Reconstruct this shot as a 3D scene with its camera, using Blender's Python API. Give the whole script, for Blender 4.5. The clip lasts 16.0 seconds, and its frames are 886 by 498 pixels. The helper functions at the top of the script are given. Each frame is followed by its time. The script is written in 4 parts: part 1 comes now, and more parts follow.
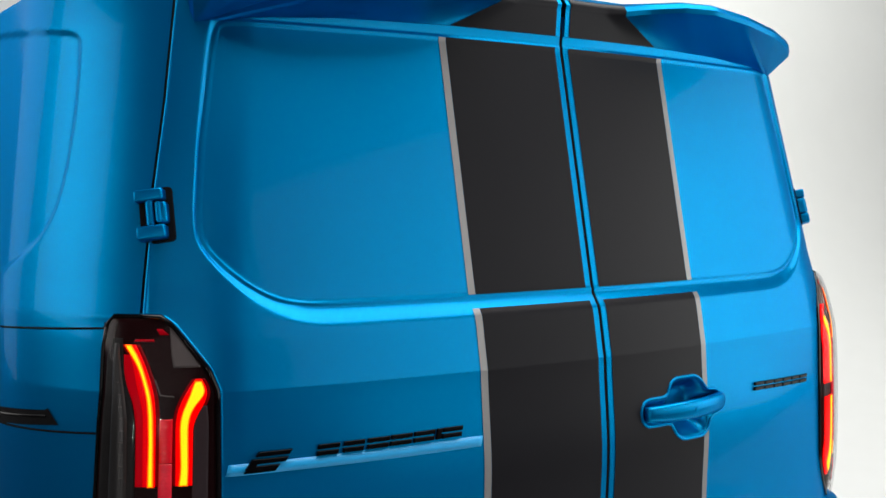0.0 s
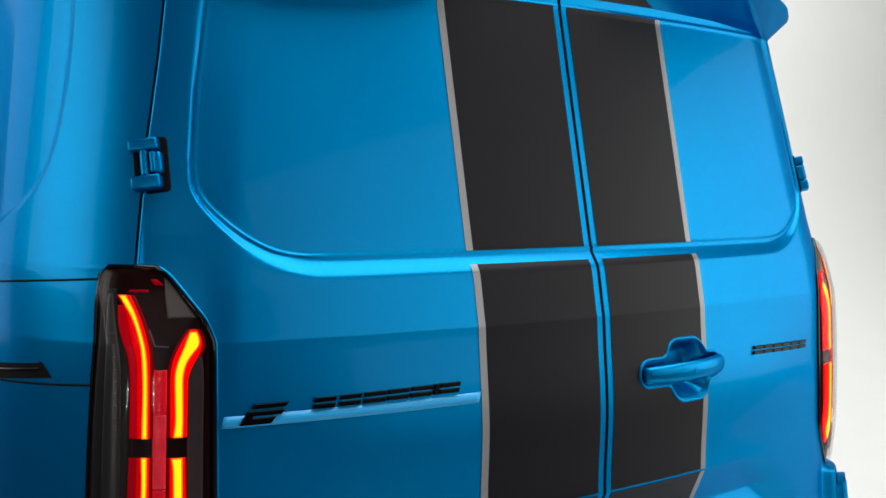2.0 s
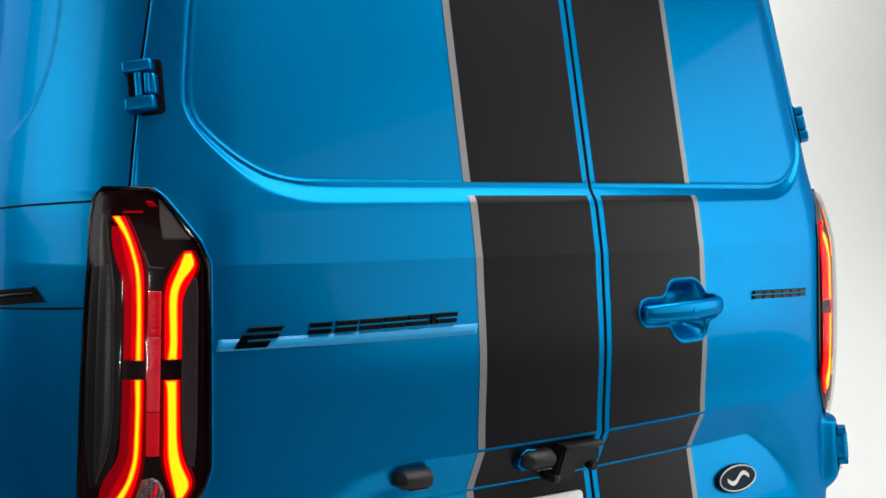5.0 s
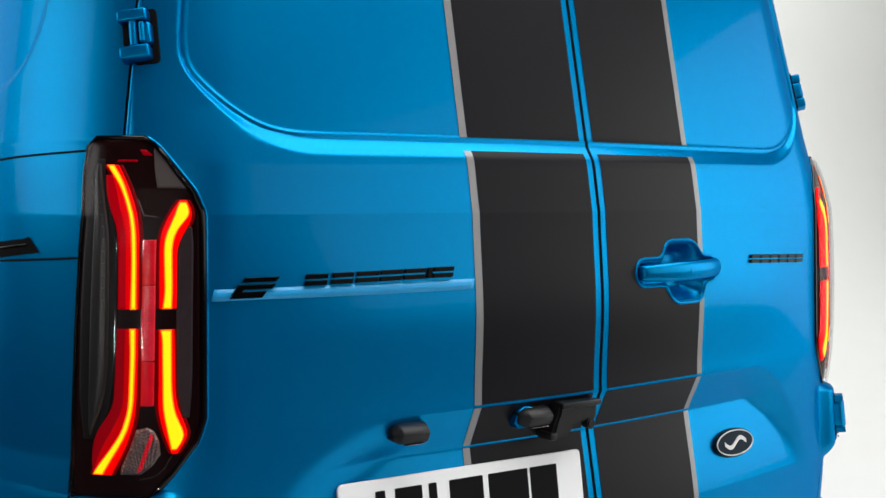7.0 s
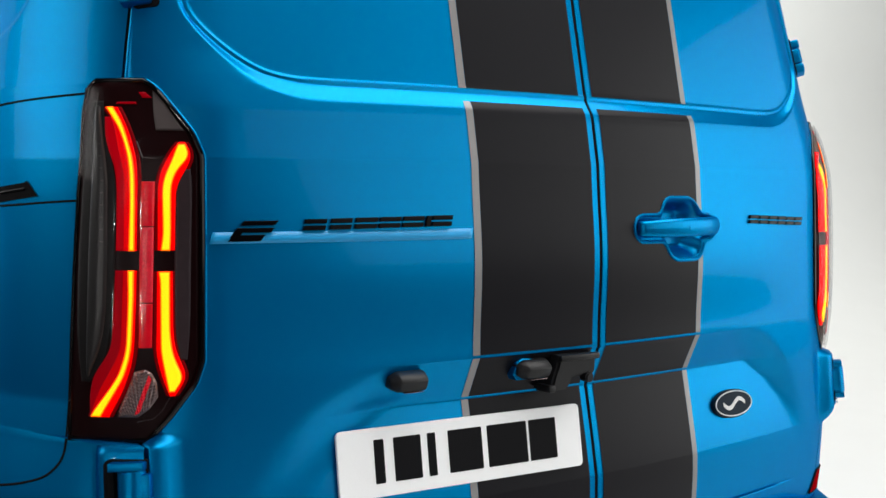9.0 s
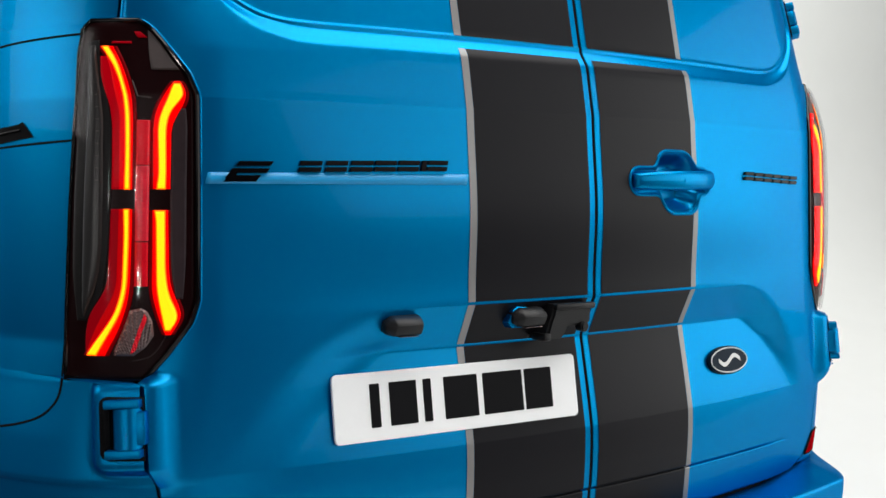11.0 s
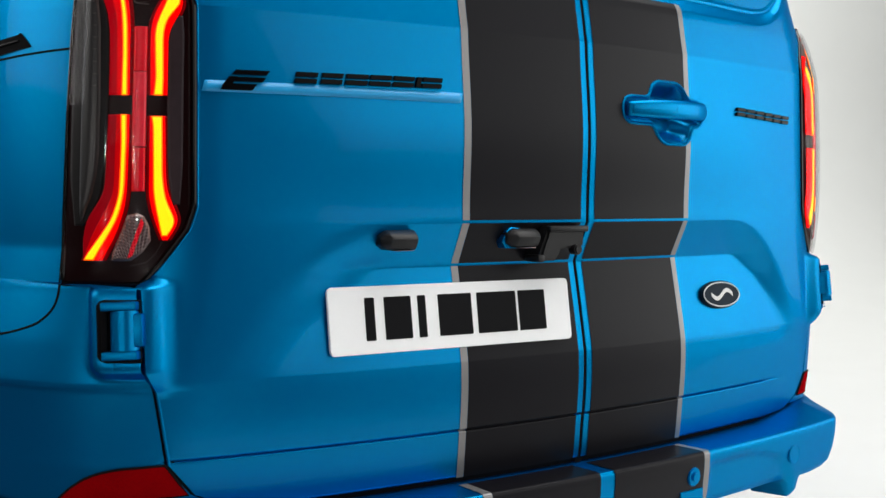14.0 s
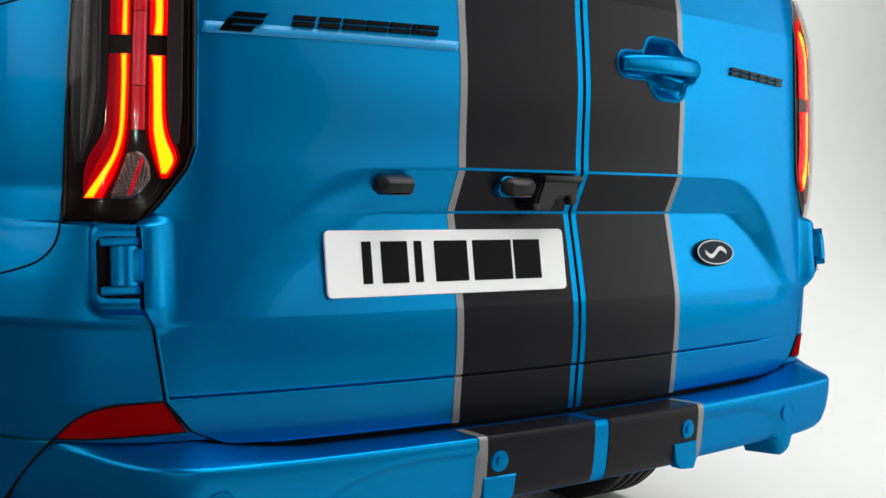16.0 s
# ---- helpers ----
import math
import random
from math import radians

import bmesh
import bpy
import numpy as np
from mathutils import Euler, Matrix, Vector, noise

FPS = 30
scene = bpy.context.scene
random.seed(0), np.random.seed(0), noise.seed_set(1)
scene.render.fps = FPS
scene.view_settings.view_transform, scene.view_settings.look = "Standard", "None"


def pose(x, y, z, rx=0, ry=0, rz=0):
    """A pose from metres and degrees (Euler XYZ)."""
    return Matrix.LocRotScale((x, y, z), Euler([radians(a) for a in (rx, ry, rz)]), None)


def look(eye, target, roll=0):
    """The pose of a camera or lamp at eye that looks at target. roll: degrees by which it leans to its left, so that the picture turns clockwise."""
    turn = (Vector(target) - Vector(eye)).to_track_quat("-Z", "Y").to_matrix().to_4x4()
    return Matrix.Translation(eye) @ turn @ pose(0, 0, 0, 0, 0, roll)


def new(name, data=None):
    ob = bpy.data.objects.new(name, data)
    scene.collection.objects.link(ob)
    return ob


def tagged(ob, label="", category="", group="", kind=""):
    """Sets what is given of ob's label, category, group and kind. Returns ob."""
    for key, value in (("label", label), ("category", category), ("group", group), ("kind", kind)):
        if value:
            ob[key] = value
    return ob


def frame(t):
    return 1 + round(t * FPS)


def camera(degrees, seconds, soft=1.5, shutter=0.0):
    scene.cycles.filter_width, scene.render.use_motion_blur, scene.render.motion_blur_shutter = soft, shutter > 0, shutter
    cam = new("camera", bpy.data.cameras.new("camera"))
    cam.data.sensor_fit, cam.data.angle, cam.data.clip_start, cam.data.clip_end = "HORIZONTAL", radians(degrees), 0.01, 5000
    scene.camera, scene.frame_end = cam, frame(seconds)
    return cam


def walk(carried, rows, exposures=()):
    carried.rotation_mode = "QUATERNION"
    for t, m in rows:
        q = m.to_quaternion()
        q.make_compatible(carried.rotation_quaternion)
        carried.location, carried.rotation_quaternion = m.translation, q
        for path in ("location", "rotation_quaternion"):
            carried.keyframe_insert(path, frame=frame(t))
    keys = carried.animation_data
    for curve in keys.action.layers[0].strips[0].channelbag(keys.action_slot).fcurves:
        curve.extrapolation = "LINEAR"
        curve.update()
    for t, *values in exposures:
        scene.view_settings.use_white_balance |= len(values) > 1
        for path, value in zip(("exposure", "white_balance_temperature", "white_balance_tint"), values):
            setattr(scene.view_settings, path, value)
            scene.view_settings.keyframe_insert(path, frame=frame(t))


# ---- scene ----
cam = camera(45.3, 16.0)
PATH = [
    (0, (-1.376, -1.625, 1.665), (-0.307, 0.062, 1.553), 0.1),
    (0.5, (-1.375, -1.622, 1.648), (-0.304, 0.064, 1.533), 0.1),
    (1, (-1.373, -1.619, 1.625), (-0.301, 0.065, 1.512), 0.1),
    (1.5, (-1.373, -1.615, 1.606), (-0.299, 0.069, 1.492), 0.1),
    (2, (-1.371, -1.613, 1.586), (-0.296, 0.07, 1.471), 0.1),
    (2.5, (-1.369, -1.612, 1.567), (-0.295, 0.071, 1.45), 0.1),
    (3, (-1.367, -1.611, 1.54), (-0.292, 0.072, 1.428), 0.1),
    (3.5, (-1.367, -1.607, 1.522), (-0.29, 0.074, 1.407), 0.1),
    (4, (-1.365, -1.611, 1.499), (-0.29, 0.072, 1.387), 0.1),
    (6.5, (-1.362, -1.607, 1.398), (-0.283, 0.074, 1.288), 0.1),
    (7, (-1.361, -1.608, 1.376), (-0.28, 0.072, 1.266), 0.1),
    (7.5, (-1.362, -1.607, 1.357), (-0.281, 0.072, 1.246), 0.2),
    (8, (-1.361, -1.608, 1.333), (-0.279, 0.07, 1.224), 0.2),
    (8.5, (-1.361, -1.61, 1.31), (-0.279, 0.068, 1.201), 0.2),
    (9, (-1.362, -1.612, 1.282), (-0.28, 0.067, 1.177), 0.2),
    (11.5, (-1.364, -1.623, 1.16), (-0.277, 0.052, 1.058), 0.2),
    (12, (-1.367, -1.625, 1.134), (-0.278, 0.049, 1.033), 0.3),
    (12.5, (-1.367, -1.632, 1.107), (-0.279, 0.043, 1.009), 0.2),
    (13, (-1.369, -1.635, 1.079), (-0.279, 0.039, 0.985), 0.2),
    (13.5, (-1.372, -1.638, 1.055), (-0.28, 0.035, 0.961), 0.2),
    (14, (-1.374, -1.645, 1.027), (-0.282, 0.028, 0.936), 0.2),
    (14.5, (-1.376, -1.649, 1.0), (-0.283, 0.023, 0.912), 0.2),
    (15, (-1.379, -1.656, 0.973), (-0.285, 0.016, 0.887), 0.3),
    (15.5, (-1.383, -1.66, 0.948), (-0.286, 0.011, 0.864), 0.3),
    (16, (-1.385, -1.669, 0.92), (-0.29, 0.002, 0.84), 0.3),
]
walk(cam, [(t, look(eye, target, roll)) for t, eye, target, roll in PATH])

# ---- world and lamps ----
world = bpy.data.worlds.new("studio_dark")
scene.world = world
world.use_nodes = True
world.node_tree.nodes["Background"].inputs[0].default_value = (0.9, 0.95, 1.0, 1)
world.node_tree.nodes["Background"].inputs[1].default_value = 0.03


def softbox(name, eye, target, size_x, size_y, watts, colour=(1, 1, 1)):
    data = bpy.data.lights.new(name, "AREA")
    data.shape, data.size, data.size_y, data.energy, data.color = "RECTANGLE", size_x, size_y, watts, colour
    ob = new(name, data)
    ob.matrix_world = look(eye, target)
    return tagged(ob, "unseen studio area light", "studio light")


# Lamps out of view: bare area lights, placed to suit the paint's sheen.
softbox("softbox_overhead", (1.3, -0.8, 5.4), (1.3, -0.79, 0), 6.2, 5.0, 475, (1.0, 0.99, 0.965))
softbox("softbox_left", (-5.9, 1.9, 3.4), (-1.0, 0.9, 1.7), 3.8, 2.9, 98, (1.0, 0.99, 0.965))
softbox("softbox_ahead", (-3.6, 6.3, 2.7), (-1.8, 0.5, 1.4), 4.6, 4.2, 110, (1.0, 0.99, 0.965))
# Added to brighten the backdrop.
softbox("backdrop_fill", (6.0, 2.6, 5.5), (6.8, 6.3, 2.7), 6.0, 2.0, 385, (0.985, 0.995, 0.965))
softbox("softbox_rear", (4.0, -7.4, 3.1), (0.0, 0.0, 1.4), 7.2, 4.4, 165, (0.98, 0.985, 0.96))
# Added fill, in place of a bright wall mirrored in the right door.
softbox("fill_right", (6.6, -3.0, 2.2), (0.3, 0.0, 1.1), 4.6, 4.0, 168, (0.975, 0.985, 0.955))
# Added fill that lifts the left corner and the number plate.
softbox("fill_front", (-4.3, -4.4, 2.9), (-0.7, 0.0, 1.4), 3.6, 2.6, 15, (1.0, 0.99, 0.97))
for x, y in ((-3.8, -4.0), (-5.0, -2.4)):
    for z in (0.75, 1.5):
        softbox("strip_light", (x, y, z), (-0.9, 0.0, 1.1), 0.07, 0.26, 7, (1.0, 0.98, 0.96))


# ---- materials ----
def shader(name):
    m = bpy.data.materials.new(name)
    m.use_nodes = True
    return m, m.node_tree.nodes, m.node_tree.links, m.node_tree.nodes["Principled BSDF"]


def plain(name, colour, rough=0.5, metal=0.0, coat=0.0, grain=0.06, scale=60.0, bump=0.0, emit=None, power=0.0, spec=0.5):
    """A surface with a fine grain in colour and gloss."""
    m, n, l, b = shader(name)
    b.inputs["Roughness"].default_value, b.inputs["Metallic"].default_value = rough, metal
    b.inputs["Coat Weight"].default_value, b.inputs["Specular IOR Level"].default_value = coat, spec
    tc = n.new("ShaderNodeTexCoord")
    fine, wide = n.new("ShaderNodeTexNoise"), n.new("ShaderNodeTexNoise")
    fine.inputs["Scale"].default_value, wide.inputs["Scale"].default_value = scale, scale * 0.05
    fine.inputs["Detail"].default_value = 4
    mix = n.new("ShaderNodeMath")
    mix.operation = "ADD"
    ramp = n.new("ShaderNodeMapRange")
    ramp.inputs["From Min"].default_value, ramp.inputs["From Max"].default_value = 0.6, 1.4
    ramp.inputs["To Min"].default_value, ramp.inputs["To Max"].default_value = 1 - grain, 1 + grain
    tint = n.new("ShaderNodeMix")
    tint.data_type, tint.blend_type = "RGBA", "MULTIPLY"
    tint.inputs[0].default_value = 1
    tint.inputs[6].default_value = (*colour, 1)
    for src in (fine, wide):
        l.new(tc.outputs["Object"], src.inputs["Vector"])
    l.new(fine.outputs["Fac"], mix.inputs[0])
    l.new(wide.outputs["Fac"], mix.inputs[1])
    l.new(mix.outputs[0], ramp.inputs["Value"])
    l.new(ramp.outputs[0], tint.inputs[7])
    l.new(tint.outputs[2], b.inputs["Base Color"])
    if bump:
        bp = n.new("ShaderNodeBump")
        bp.inputs["Strength"].default_value, bp.inputs["Distance"].default_value = bump, 0.001
        l.new(fine.outputs["Fac"], bp.inputs["Height"])
        l.new(bp.outputs[0], b.inputs["Normal"])
    if emit:
        b.inputs["Emission Color"].default_value, b.inputs["Emission Strength"].default_value = (*emit, 1), power
    return m


def car_paint(name, face, flop):
    """Metallic paint: tinted flakes over a deeper ground colour, under a glossy clear coat."""
    m, n, l, flakes = shader(name)
    ground = n.new("ShaderNodeBsdfPrincipled")
    tc = n.new("ShaderNodeTexCoord")
    flake = n.new("ShaderNodeTexVoronoi")
    flake.inputs["Scale"].default_value = 2600
    haze = n.new("ShaderNodeTexNoise")
    haze.inputs["Scale"].default_value, haze.inputs["Detail"].default_value = 5, 3
    peel = n.new("ShaderNodeTexNoise")
    peel.inputs["Scale"].default_value, peel.inputs["Detail"].default_value = 160, 1
    for tex in (flake, haze, peel):
        l.new(tc.outputs["Object"], tex.inputs["Vector"])
    bump = n.new("ShaderNodeBump")
    bump.inputs["Strength"].default_value, bump.inputs["Distance"].default_value = 0.05, 0.0006
    l.new(peel.outputs["Fac"], bump.inputs["Height"])
    spark = n.new("ShaderNodeMapRange")
    spark.inputs["To Min"].default_value, spark.inputs["To Max"].default_value = 0.93, 1.07
    l.new(flake.outputs["Color"], spark.inputs["Value"])
    for b, colour, metal in ((flakes, face, 1.0), (ground, flop, 0.0)):
        b.inputs["Metallic"].default_value = metal
        b.inputs["Specular IOR Level"].default_value = 0.2 if metal else 0.0
        b.inputs["Specular Tint"].default_value = (0.02, 0.5, 0.8, 1)
        b.inputs["Coat Weight"].default_value, b.inputs["Coat Roughness"].default_value = COAT, 0.05
        l.new(bump.outputs[0], b.inputs["Coat Normal"])
        hsv = n.new("ShaderNodeHueSaturation")
        hsv.inputs["Color"].default_value = (*colour, 1)
        l.new(spark.outputs[0], hsv.inputs["Value"])
        l.new(hsv.outputs[0], b.inputs["Base Color"])
    rough = n.new("ShaderNodeMapRange")
    rough.inputs["To Min"].default_value, rough.inputs["To Max"].default_value = 0.34, 0.41
    l.new(haze.outputs["Fac"], rough.inputs["Value"])
    l.new(rough.outputs[0], flakes.inputs["Roughness"])
    mix = n.new("ShaderNodeMixShader")
    mix.inputs[0].default_value = 0.30
    l.new(flakes.outputs[0], mix.inputs[1])
    l.new(ground.outputs[0], mix.inputs[2])
    l.new(mix.outputs[0], n["Material Output"].inputs["Surface"])
    return m


COAT = 0.068
PAINT = car_paint("blue_metallic_paint", (0.0, 0.262, 0.54), (0.0, 0.042, 0.238))
FILM = plain("charcoal_satin_film", (0.0054, 0.0051, 0.0074), 0.40, grain=0.05, scale=300, spec=0.13)
GREY = plain("silver_grey_film", (0.23, 0.23, 0.235), 0.38, 0.45, grain=0.04, scale=300)
GAP = plain("flat_gap_black", (0.004, 0.004, 0.005), 0.8, grain=0.2, spec=0.08)
PLASTIC = plain("black_grained_plastic", (0.006, 0.006, 0.007), 0.42, grain=0.15, scale=500, bump=0.25, spec=0.3)
GLOSS = plain("gloss_black_trim", (0.002, 0.002, 0.0025), 0.2, grain=0.1, spec=0.06)
RIM = plain("polished_black_rim", (0.002, 0.002, 0.0025), 0.10, grain=0.1, spec=0.3)
WHITE = plain("reflective_white_plate", (0.90, 0.905, 0.92), 0.35, grain=0.02, scale=400)
INK = plain("plate_black_ink", (0.006, 0.006, 0.007), 0.45, grain=0.05, spec=0.06)
SILVER = plain("silver_badge_paint", (0.58, 0.585, 0.59), 0.3, grain=0.02)
NAVY = plain("dark_navy_enamel", (0.003, 0.011, 0.022), 0.3, grain=0.05, spec=0.04)
BASE = plain("smoked_lamp_base", (0.009, 0.0013, 0.0018), 0.30, grain=0.2, scale=80, spec=0.1)
SMOKE = plain("smoked_grey_insert", (0.010, 0.009, 0.0095), 0.4, grain=0.35, scale=90, spec=0.15)
SHEEN = plain("grey_sheen_ridge", (0.016, 0.015, 0.0155), 0.32, grain=0.25, scale=90, spec=0.5)
MAUVE = plain("mauve_grey_insert", (0.034, 0.024, 0.028), 0.35, grain=0.2, scale=60, spec=0.15)
PALE = plain("pale_grey_insert", (0.075, 0.062, 0.062), 0.35, grain=0.2, scale=40, spec=0.2)
REDPL = plain("red_reflector_plastic", (0.30, 0.001, 0.003), 0.5, grain=0.2, scale=300, bump=0.3, spec=0.0)
REDGLOW = plain("red_lit_light_guide", (0.5, 0.0, 0.0), 0.3, emit=(1.0, 0.0, 0.0), power=0.8, spec=0.03)
REDDIM = plain("red_lit_side_panel", (0.30, 0.0, 0.005), 0.3, emit=(1.0, 0.0, 0.01), power=0.20, spec=0.03)
REDDEEP = plain("dim_red_lit_panel", (0.20, 0.0, 0.005), 0.3, emit=(1.0, 0.0, 0.01), power=0.13, spec=0.03)
REDMID = plain("red_lit_near_guide", (0.4, 0.0, 0.0), 0.3, emit=(1.0, 0.0, 0.005), power=0.52, spec=0.03)
REDSOFT = plain("dim_red_glow_near_guide", (0.3, 0.0, 0.0), 0.3, emit=(1.0, 0.0, 0.005), power=0.34, spec=0.03)
# Faint emission that stands for the guides' red spill on the housing.
REDHALO = plain("faint_red_halo", (0.12, 0.0, 0.002), 0.3, emit=(1.0, 0.0, 0.005), power=0.07, spec=0.03)
AMBER = plain("orange_lit_core", (0.6, 0.2, 0.02), 0.3, emit=(1.0, 0.52, 0.0), power=1.7, spec=0.03)
ORANGE = plain("orange_lit_guide", (0.6, 0.1, 0.01), 0.3, emit=(1.0, 0.13, 0.0), power=1.6, spec=0.03)
CLEARRIB = plain("clear_ribbed_lens", (0.17, 0.12, 0.12), 0.14, 0.55, coat=0.6, grain=0.6, scale=260)
REDRIB = plain("red_lit_prisms", (0.40, 0.004, 0.014), 0.14, coat=0.35, spec=0.25, grain=0.45, scale=420, emit=(1.0, 0.005, 0.018), power=0.24)
PINKRIB = plain("pink_lit_prisms", (0.42, 0.018, 0.035), 0.14, coat=0.4, spec=0.3, grain=0.5, scale=420, emit=(1.0, 0.016, 0.04), power=0.25)
RUBBER = plain("tyre_rubber", (0.006, 0.006, 0.006), 0.8, grain=0.2, scale=120, bump=0.4)
ALLOY = plain("dark_alloy", (0.06, 0.06, 0.065), 0.3, 0.8)
CYC = plain("white_studio_paint", (0.66, 0.664, 0.655), 0.6, grain=0.02, scale=3)
FLOORGREY = plain("unseen_dark_floor", (0.06, 0.06, 0.061), 0.7, grain=0.15, scale=6)
MIDGREY = plain("unseen_wall_grey", (0.22, 0.22, 0.223), 0.8, grain=0.1, scale=4)
DARK = plain("unseen_black_surround", (0.02, 0.02, 0.021), 0.9, grain=0.2, scale=4)


def lens_material():
    m, n, l, b = shader("clear_lamp_cover")
    gloss, clear, mix = n.new("ShaderNodeBsdfGlossy"), n.new("ShaderNodeBsdfTransparent"), n.new("ShaderNodeMixShader")
    gloss.inputs["Roughness"].default_value = 0.04
    clear.inputs["Color"].default_value = (0.93, 0.92, 0.92, 1)
    fres = n.new("ShaderNodeFresnel")
    fres.inputs["IOR"].default_value = 1.4
    part_of = n.new("ShaderNodeMath")
    part_of.operation = "MULTIPLY"
    part_of.inputs[1].default_value = 0.4
    l.new(fres.outputs[0], part_of.inputs[0])
    l.new(part_of.outputs[0], mix.inputs[0])
    l.new(clear.outputs[0], mix.inputs[1])
    l.new(gloss.outputs[0], mix.inputs[2])
    l.new(mix.outputs[0], n["Material Output"].inputs["Surface"])
    return m


LENS = lens_material()

# ---- the shape of the van's skin ----
# s runs over the tail from the middle round the corner and along the flank; z is the height.
BACK = [(.30, -.012), (.40, -.022), (.50, -.0345), (.53, -.0395), (.60, -.0475), (.66, -.0520), (.70, -.0544), (.733, -.0562), (.75, -.0563), (.988, -.055), (1.30, -.0475), (1.337, -.0462), (1.35, -.0435), (1.42, -.0310), (1.47, -.0185), (1.51, -.008), (1.972, .089), (2.06, .11)]
WIDTH = [(.2, 1.06), (.50, 1.066), (.60, 1.074), (.66, 1.073), (.722, 1.072), (.727, 1.078), (.735, 1.079), (.80, 1.067), (.88, 1.048), (.95, 1.036), (1.28, 1.027), (1.45, 1.018), (1.95, .946), (2.06, .925)]
BOW, RX, RY, RM = .12, .30, .35, .325
WINDOW = [(-.02, 1.465), (.55, 1.465), (.613, 1.467), (.661, 1.476), (.706, 1.501), (.754, 1.539), (.784, 1.577), (.785, 1.623), (.768, 1.745), (.741, 1.881), (.727, 1.940),
          (.716, 1.952), (.695, 1.957), (.5, 1.957), (-.02, 1.957)]
SIDE_PANEL = [(.9701, 1.9171), (.9711, 1.9296), (.9913, 1.9407), (1.1614, 1.9578), (1.3665, 1.9778), (2.9, 2.), (2.9, 1.44), (1.3974, 1.4895), (1.2107, 1.5166), (1.138, 1.5469), (1.0832, 1.5719), (1.0334, 1.6308), (1.0034, 1.7194), (.9825, 1.8154)]



def rounded_off(line, cut=.014, times=3):
    """The same closed outline with its corners rounded."""
    for _ in range(times):
        out = []
        for (ax, az), (bx, bz) in zip(line, line[1:] + line[:1]):
            f = min(.25, cut / max(math.hypot(bx - ax, bz - az), 1e-9))
            out += [(ax + f * (bx - ax), az + f * (bz - az)), (bx - f * (bx - ax), bz - f * (bz - az))]
        line, cut = out, cut / 2
    return line


SIDE_PANEL = rounded_off(SIDE_PANEL, .04)
PRESSED = rounded_off(WINDOW)

def lerp(table, v):
    return np.interp(v, [a for a, b in table], [b for a, b in table])


def smooth(v):
    v = np.clip(v, 0, 1)
    return v * v * (3 - 2 * v)


def outside(poly, x, z):
    """Signed distance from an outline: negative within."""
    x, z = np.asarray(x, float), np.asarray(z, float)
    best, inside = np.full(x.shape, 9.0), np.zeros(x.shape, bool)
    for (ax, az), (bx, bz) in zip(poly, poly[1:] + poly[:1]):
        dx, dz = bx - ax, bz - az
        h = np.clip(((x - ax) * dx + (z - az) * dz) / max(dx * dx + dz * dz, 1e-12), 0, 1)
        best = np.minimum(best, np.hypot(x - ax - h * dx, z - az - h * dz))
        if dz:
            inside ^= ((az > z) != (bz > z)) & (x < ax + (z - az) / dz * dx)
    return np.where(inside, -best, best)


def rounded(x, z, cx, cz, hx, hz, r):
    qx, qz = np.abs(x - cx) - hx + r, np.abs(z - cz) - hz + r
    return np.hypot(np.maximum(qx, 0), np.maximum(qz, 0)) + np.minimum(np.maximum(qx, qz), 0) - r


def cup(x, z):
    """The clover-shaped hollow behind the door handle."""
    a, b = rounded(x, z, .218, 1.2125, .1235, .0255, .024), rounded(x + .16 * (z - 1.211), z, .2385, 1.2105, .0575, .0625, .036)
    h = np.clip(.5 + .5 * (b - a) / .018, 0, 1)
    return b + (a - b) * h - .018 * h * (1 - h)


def hollow(s, z):
    """The pressing round the number plate: a ledge, a floor that slopes back out, and a wedge at each end."""
    a = np.abs(s)
    far = np.interp(z, [.68, .72, .775, .815, .88, .93, .964, .982, .99], [.80, .765, .730, .705, .664, .618, .575, .53, .48])
    near = np.interp(z, [.68, .72, .775, .815, .862, .89, .93, .96, .99], [.715, .685, .650, .620, .570, .525, .465, .425, .38]) - np.where(s < 0, .07, 0)
    deep = np.interp(z, [.655, .69, .72, .733, .74, .76, .79, .82, .9, .907, .915, .980, .986, .995], [0, .0010, .0032, .0046, .0058, .0092, .0146, .0203, .0362, .0375, .035, .004, .0005, 0])
    return deep * smooth((far - a) / (far - near))


